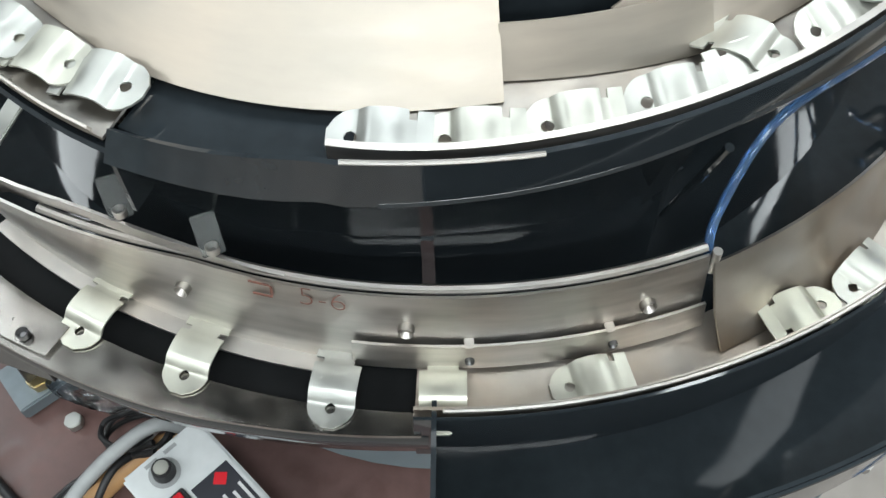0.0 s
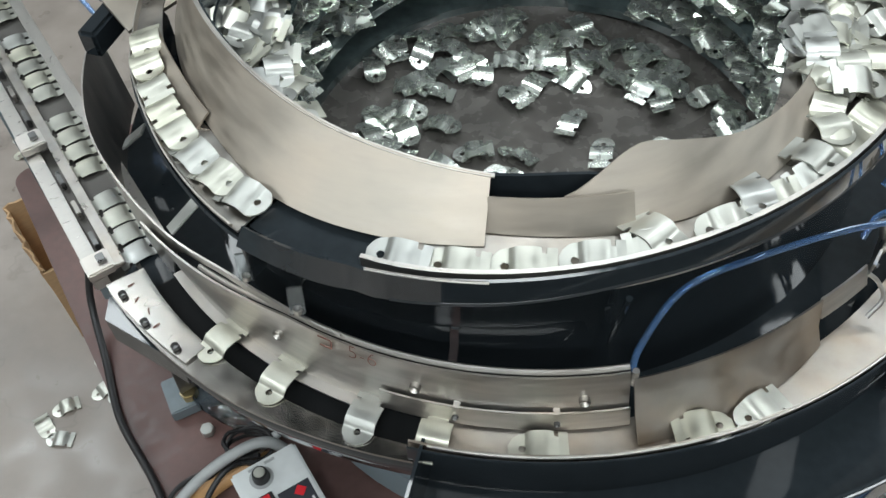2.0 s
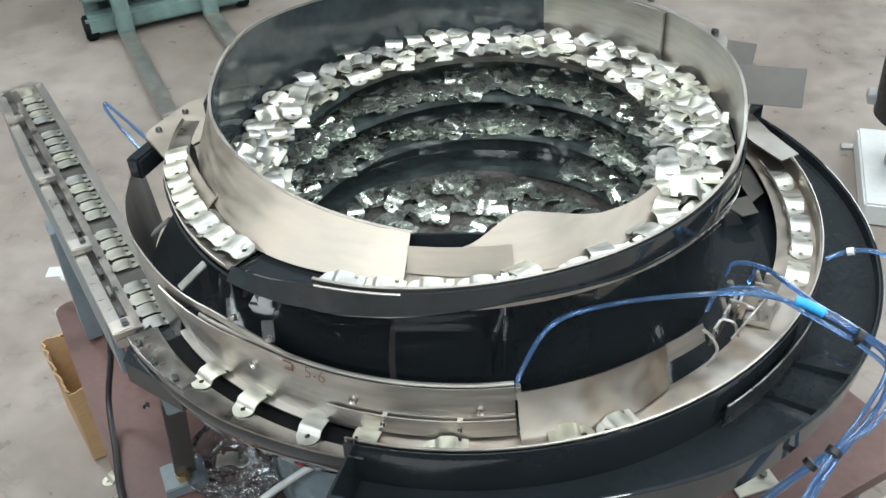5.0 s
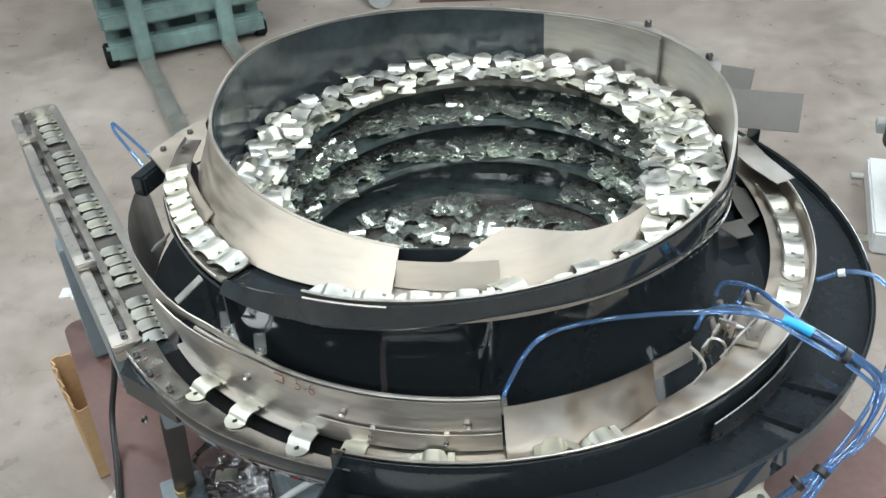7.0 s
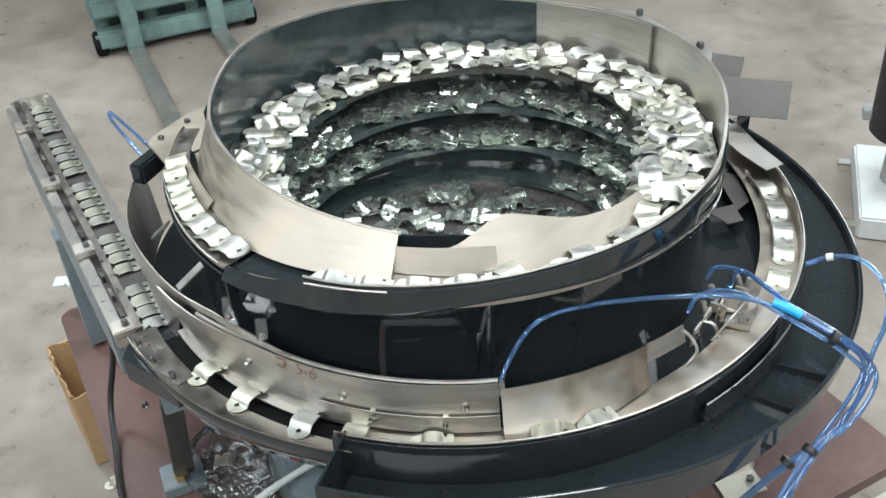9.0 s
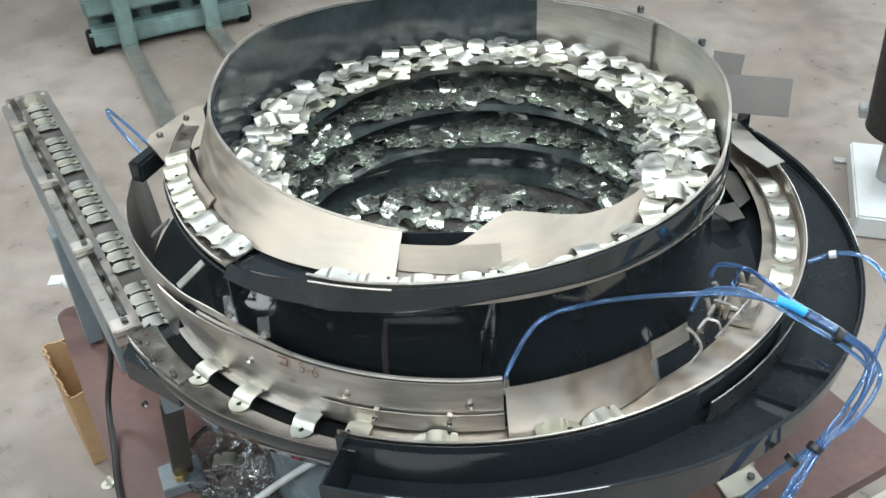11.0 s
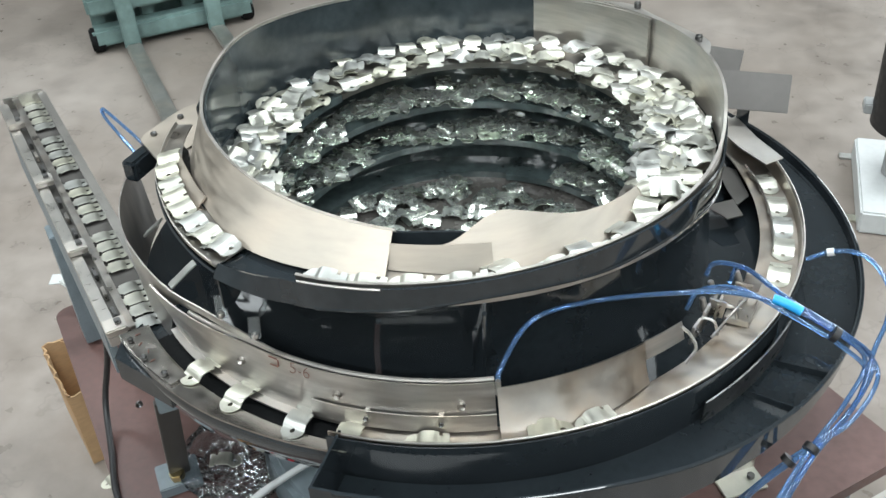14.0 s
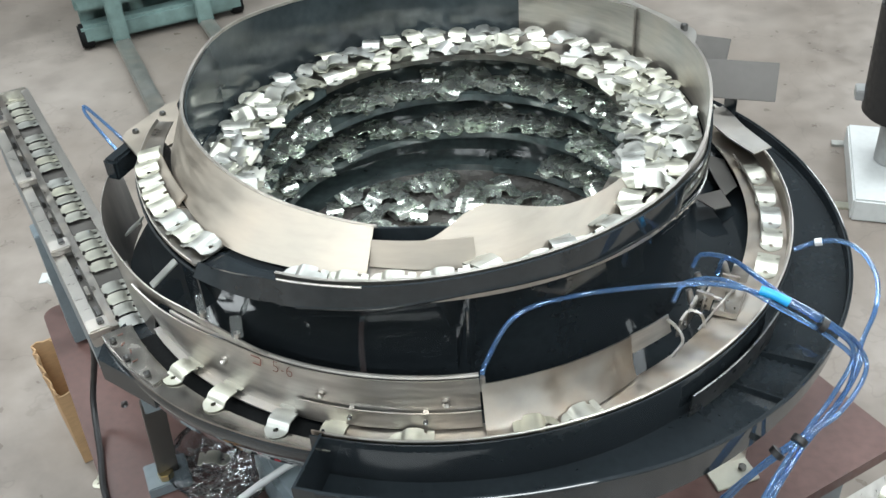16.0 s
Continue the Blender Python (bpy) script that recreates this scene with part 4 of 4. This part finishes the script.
air_line([(0.494, -0.057, 0.828), (0.521, -0.051, 0.84), (0.55, -0.058, 0.85), (0.574, -0.078, 0.85), (0.59, -0.116, 0.842), (0.588, -0.162, 0.83), (0.575, -0.2, 0.81), (0.56, -0.255, 0.775), (0.522, -0.315, 0.75), (0.486, -0.375, 0.695), (0.455, -0.42, 0.6), (0.46, -0.44, 0.45)])
air_line([(0.4, -0.13, 0.83), (0.41, -0.14, 0.865), (0.45, -0.18, 0.868), (0.51, -0.21, 0.848), (0.565, -0.205, 0.81), (0.582, -0.225, 0.785), (0.552, -0.285, 0.765), (0.51, -0.31, 0.74), (0.47, -0.3, 0.66), (0.43, -0.26, 0.52), (0.44, -0.22, 0.4), (0.5, -0.16, 0.366)])
air_line([(-0.486, -0.065, 0.9), (-0.52, -0.042, 0.903), (-0.59, 0.005, 0.906), (-0.608, 0.016, 0.904), (-0.592, -0.002, 0.9), (-0.535, -0.046, 0.893), (-0.488, -0.08, 0.885)], 0.0028, "thin blue air tube bent back into the sensor block")
sleeve = tagged(part("blue_sleeve", tube([(0.45, -0.203, 0.87), (0.467, -0.206, 0.867), (0.484, -0.209, 0.861)], 0.006, 12), material("bright_blue_sleeve", (0.02, 0.35, 0.75), 0.35, 0.0, 40, 0.05)), "bright blue sleeve round the air tubes", "sleeve")
for p, d in (((0.525, -0.217, 0.84), (0.06, -0.01, -0.03)), ((0.512, -0.319, 0.748), (-0.035, -0.05, -0.03)), ((0.49, -0.325, 0.728), (-0.04, -0.03, -0.05)), ((0.47, -0.385, 0.68), (-0.03, -0.05, -0.07))):
    p, d = Vector(p), Vector(d).normalized() * 0.004
    tie = part("cable_tie", tube([p - d, p + d], 0.0095, 14, 1), CABLE)
    tagged(tie, "black cable tie round the blue air tubes", "cable tie", "cable ties")
tagged(part("white_ferrule", tube([(0.519, -0.0515, 0.8395), (0.527, -0.052, 0.8425)], 0.0052, 10, 1), PRINT), "white ferrule on a blue air tube", "ferrule")

# ---- brackets ----
def bracket_mesh():
    """A stamped saddle clamp: a rounded eye with a hole, a hump and a notched tail."""
    LN, R, RH = 0.052, 0.0145, 0.0033
    prof = [(0, 0), (0.014, 0), (0.0153, 0.0006), (0.016, 0.0016), (0.0195, 0.0054), (0.023, 0.0064), (0.0275, 0.0067), (0.032, 0.0066), (0.0355, 0.006), (0.039, 0.0046), (0.0398, 0.0042), (0.0405, 0.0038), (0.046, 0.002), (0.052, 0.0016)]
    cols = [0.0, 0.001, 0.0035, 0.007, 0.0087, 0.0099, 0.012, 0.0141, 0.0153, 0.016, 0.0195, 0.023, 0.0275, 0.032, 0.0355, 0.039, 0.0398, 0.0402, 0.0438, 0.0442, 0.052]
    bm = bmesh.new()
    rows = []
    for s in cols:
        w = math.sqrt(max(R * R - (R - s) ** 2, 1.6e-5)) if s < R else R
        if 0.0402 <= s <= 0.0438:
            w = 0.0095
        h = math.sqrt(max(RH * RH - (s - 0.012) ** 2, 0)) if abs(s - 0.012) < RH else 0
        h = max(h, 0.0006)
        z = float(np.interp(s, [p[0] for p in prof], [p[1] for p in prof]))
        rows.append([bm.verts.new((s - LN / 2, y, z)) for y in (-w, -h, h, w)])
    for i, (p, q) in enumerate(zip(rows, rows[1:])):
        mid = (cols[i] + cols[i + 1]) / 2
        for k in (0, 1, 2):
            if k == 1 and abs(mid - 0.012) < RH:
                continue
            bm.faces.new((p[k], p[k + 1], q[k + 1], q[k]))
    bmesh.ops.recalc_face_normals(bm, faces=bm.faces[:])
    bmesh.ops.solidify(bm, geom=bm.faces[:], thickness=0.0014)
    return bm


first = part("clamp_bracket", bracket_mesh(), ZINC, None, "", 35)
BRACKET = first.data
bpy.data.objects.remove(first)
rng = random.Random(7)


def bracket(m, label, group):
    ob = tagged(new("clamp_bracket", BRACKET), label, "bracket", group)
    ob.matrix_world = m
    return ob


def along(a, r, z, lie=0.0, tip=0.0):
    return radial(r, a, z) @ pose(0, 0, 0, 0, tip, 90 + lie)


# a chain on the upper track
a = -28.0
while a > -151:
    inner, outer = ledge_in(a), min(ledge_out(a), rim_r(a) if a > -112 else 1)
    r = min(max((inner + outer) / 2 + 0.004, inner + 0.016), outer - 0.016) if a < -112 else outer - 0.019
    lean = knots(a, [(-28, 10), (-48, 20), (-95, 20), (-112, 8), (-160, 5)])
    if -113.5 < a < -97:
        a = -114.0
        continue
    shingle = a < -112
    turn = 90 + (180 if rng.random() < (0.5 if shingle else 0.25) else 0) + rng.uniform(-3, 3)
    bracket(radial(r, a, track_z(a) + (0.0075 if shingle else 0.0035) + 0.0145 * math.sin(math.radians(lean))) @ pose(0, 0, 0, 0, lean) @ pose(0, 0, 0, 8 if shingle else 0, rng.uniform(-2, 2), 0) @ pose(0, 0, 0, 0, 0, turn), "zinc-plated clamp bracket riding on the upper track", "brackets on the upper track")
    a -= math.degrees(0.0505 / r) * (rng.uniform(0.66, 0.82) if shingle else rng.choice((0.9, 1.0, 1.05, 1.2)))
for a, r, lift, lie in ((-34, 0.352, 0.012, 60), (-41, 0.368, 0.014, 100), (-30, 0.335, 0.01, 20), (-66, 0.388, 0.014, 120), (-52, 0.375, 0.013, 80)):
    bracket(along(a, r, track_z(a) + lift, lie, 10), "zinc-plated clamp bracket tipped over on the upper track", "brackets on the upper track")
# brackets on the inner ledge: a flat layer all round, heaped up at two sides
for row in range(3):
    a = 284.0
    while a > -22:
        r = ledge_in(a) + (ledge_out(a) - ledge_in(a)) * (0.16, 0.45, 0.74)[row] + rng.uniform(-0.008, 0.006)
        m = radial(r, a, track_z(a) + 0.003 + 0.003 * row + 0.005 * rng.random()) @ pose(0, 0, 0, rng.gauss(0, 5), rng.gauss(0, 5) + 4, rng.uniform(0, 360))
        bracket(m, "zinc-plated clamp bracket lying on the inner ledge", "brackets on the inner ledge")
        a -= rng.uniform(5.5, 9.0) + (5.0 if row == 1 and 40 < a < 170 else 0.0)
for i in range(110):
    a = max(-24, min(rng.gauss(8, 19) if i < 60 else rng.gauss(205, 24), 262))
    r = rng.uniform(ledge_in(a) + 0.012, ledge_out(a) - 0.026)
    m = radial(r, a, track_z(a) + 0.008 + rng.random() * 0.013) @ pose(0, 0, 0, rng.gauss(0, 11), rng.gauss(0, 11), rng.uniform(0, 360))
    bracket(m, "zinc-plated clamp bracket heaped on the inner ledge", "brackets on the inner ledge")
# right lower track and slot
for a in (20, 12.5, 6, -0.5, -8):
    bracket(along(a, 0.468, 0.802, rng.uniform(-10, 10)), "zinc-plated clamp bracket riding on the lower track", "brackets on the lower track")
for a in (270, 262, 251, 242):
    bracket(radial(0.473, a, 0.803) @ pose(0, 0, 0, 0, 0, 180), "zinc-plated clamp bracket hanging over the track slot", "brackets on the lower track")
for i in (0, 1, 2, 3, 5, 6, 7, 8, 10, 11, 12, 13, 14, 16, 17, 18, 19, 20, 22, 23, 24, 25, 26):
    m = out.matrix_world @ pose(0.02 + i * 0.0312, -0.021, 0.757 + rng.uniform(0, 0.002), 0, 0, 90 + rng.uniform(-4, 4)) @ pose(0, 0, 0, rng.uniform(2, 6)) @ Matrix.Diagonal((1, 1, 0.4, 1))
    bracket(m, "zinc-plated clamp bracket queued in the outfeed track", "brackets in the outfeed track")


def pile(name, count, place, seed, label, mat):
    """Countless brackets deep in the bowl, as one heap."""
    g = random.Random(seed)
    src = bmesh.new()
    src.from_mesh(BRACKET)
    co = np.array([v.co[:] for v in src.verts])
    fa = [[v.index for v in f.verts] for f in src.faces]
    src.free()
    verts, faces = [], []
    for i in range(count):
        m = np.array(place(g))
        base = len(verts)
        verts += (co @ m[:3, :3].T + m[:3, 3]).tolist()
        faces += [[base + k for k in f] for f in fa]
    me = bpy.data.meshes.new(name)
    me.from_pydata(verts, [], faces)
    me.materials.append(mat)
    return tagged(new(name, me), label, "brackets", kind="stuff")


def deep(g):
    a = g.uniform(330, 1150)
    r = ledge_in(a) + 0.006 + (ledge_out(a) - ledge_in(a) - 0.026) * g.random()
    return radial(r, a, track_z(a) + 0.003 + g.random() * 0.012) @ pose(0, 0, 0, g.gauss(0, 9), g.gauss(0, 9), g.uniform(0, 360))


def bottom(g):
    return radial(g.uniform(0.16, 0.27) if g.random() < 0.75 else 0.25 * math.sqrt(g.random()), g.gauss(272, 30) if g.random() < 0.25 else g.uniform(0, 360), 0.677 + g.random() * 0.012) @ pose(0, 0, 0, g.gauss(0, 12), g.gauss(0, 12), g.uniform(0, 360))


pile("heap_of_brackets", 720, deep, 3, "zinc-plated clamp brackets strewn along the spiral ledges", BRIGHT_ZINC)
pile("layer_of_brackets", 210, bottom, 4, "zinc-plated clamp brackets lying on the bowl floor", BRIGHT_ZINC)

for x, y, turn in ((-0.84, -0.165, 40), (-0.785, -0.115, 55), (-0.82, -0.228, 10), (-0.76, -0.113, 100), (-0.815, -0.045, 60), (-0.86, -0.21, 140), (-1.25, 0.42, 20)):
    bracket(pose(x, y, 0.0016, 0, 0, turn), "zinc-plated clamp bracket fallen on the concrete floor", "brackets on the floor")
for a, r, z, tip, turn in ((304.5, 0.478, 0.811, 0, 100), (298, 0.4775, 0.813, 4, 262), (281, 0.474, 0.8035, 0, 93)):
    bracket(radial(r, a, z) @ pose(0, 0, 0, tip, 2, turn), "zinc-plated clamp bracket lying loose on the lower track", "brackets on the lower track")
bracket(pose(-0.35, -0.25, 0.418, 5, -6, 200), "zinc-plated clamp bracket lying on the plastic bag", "brackets on the bag")
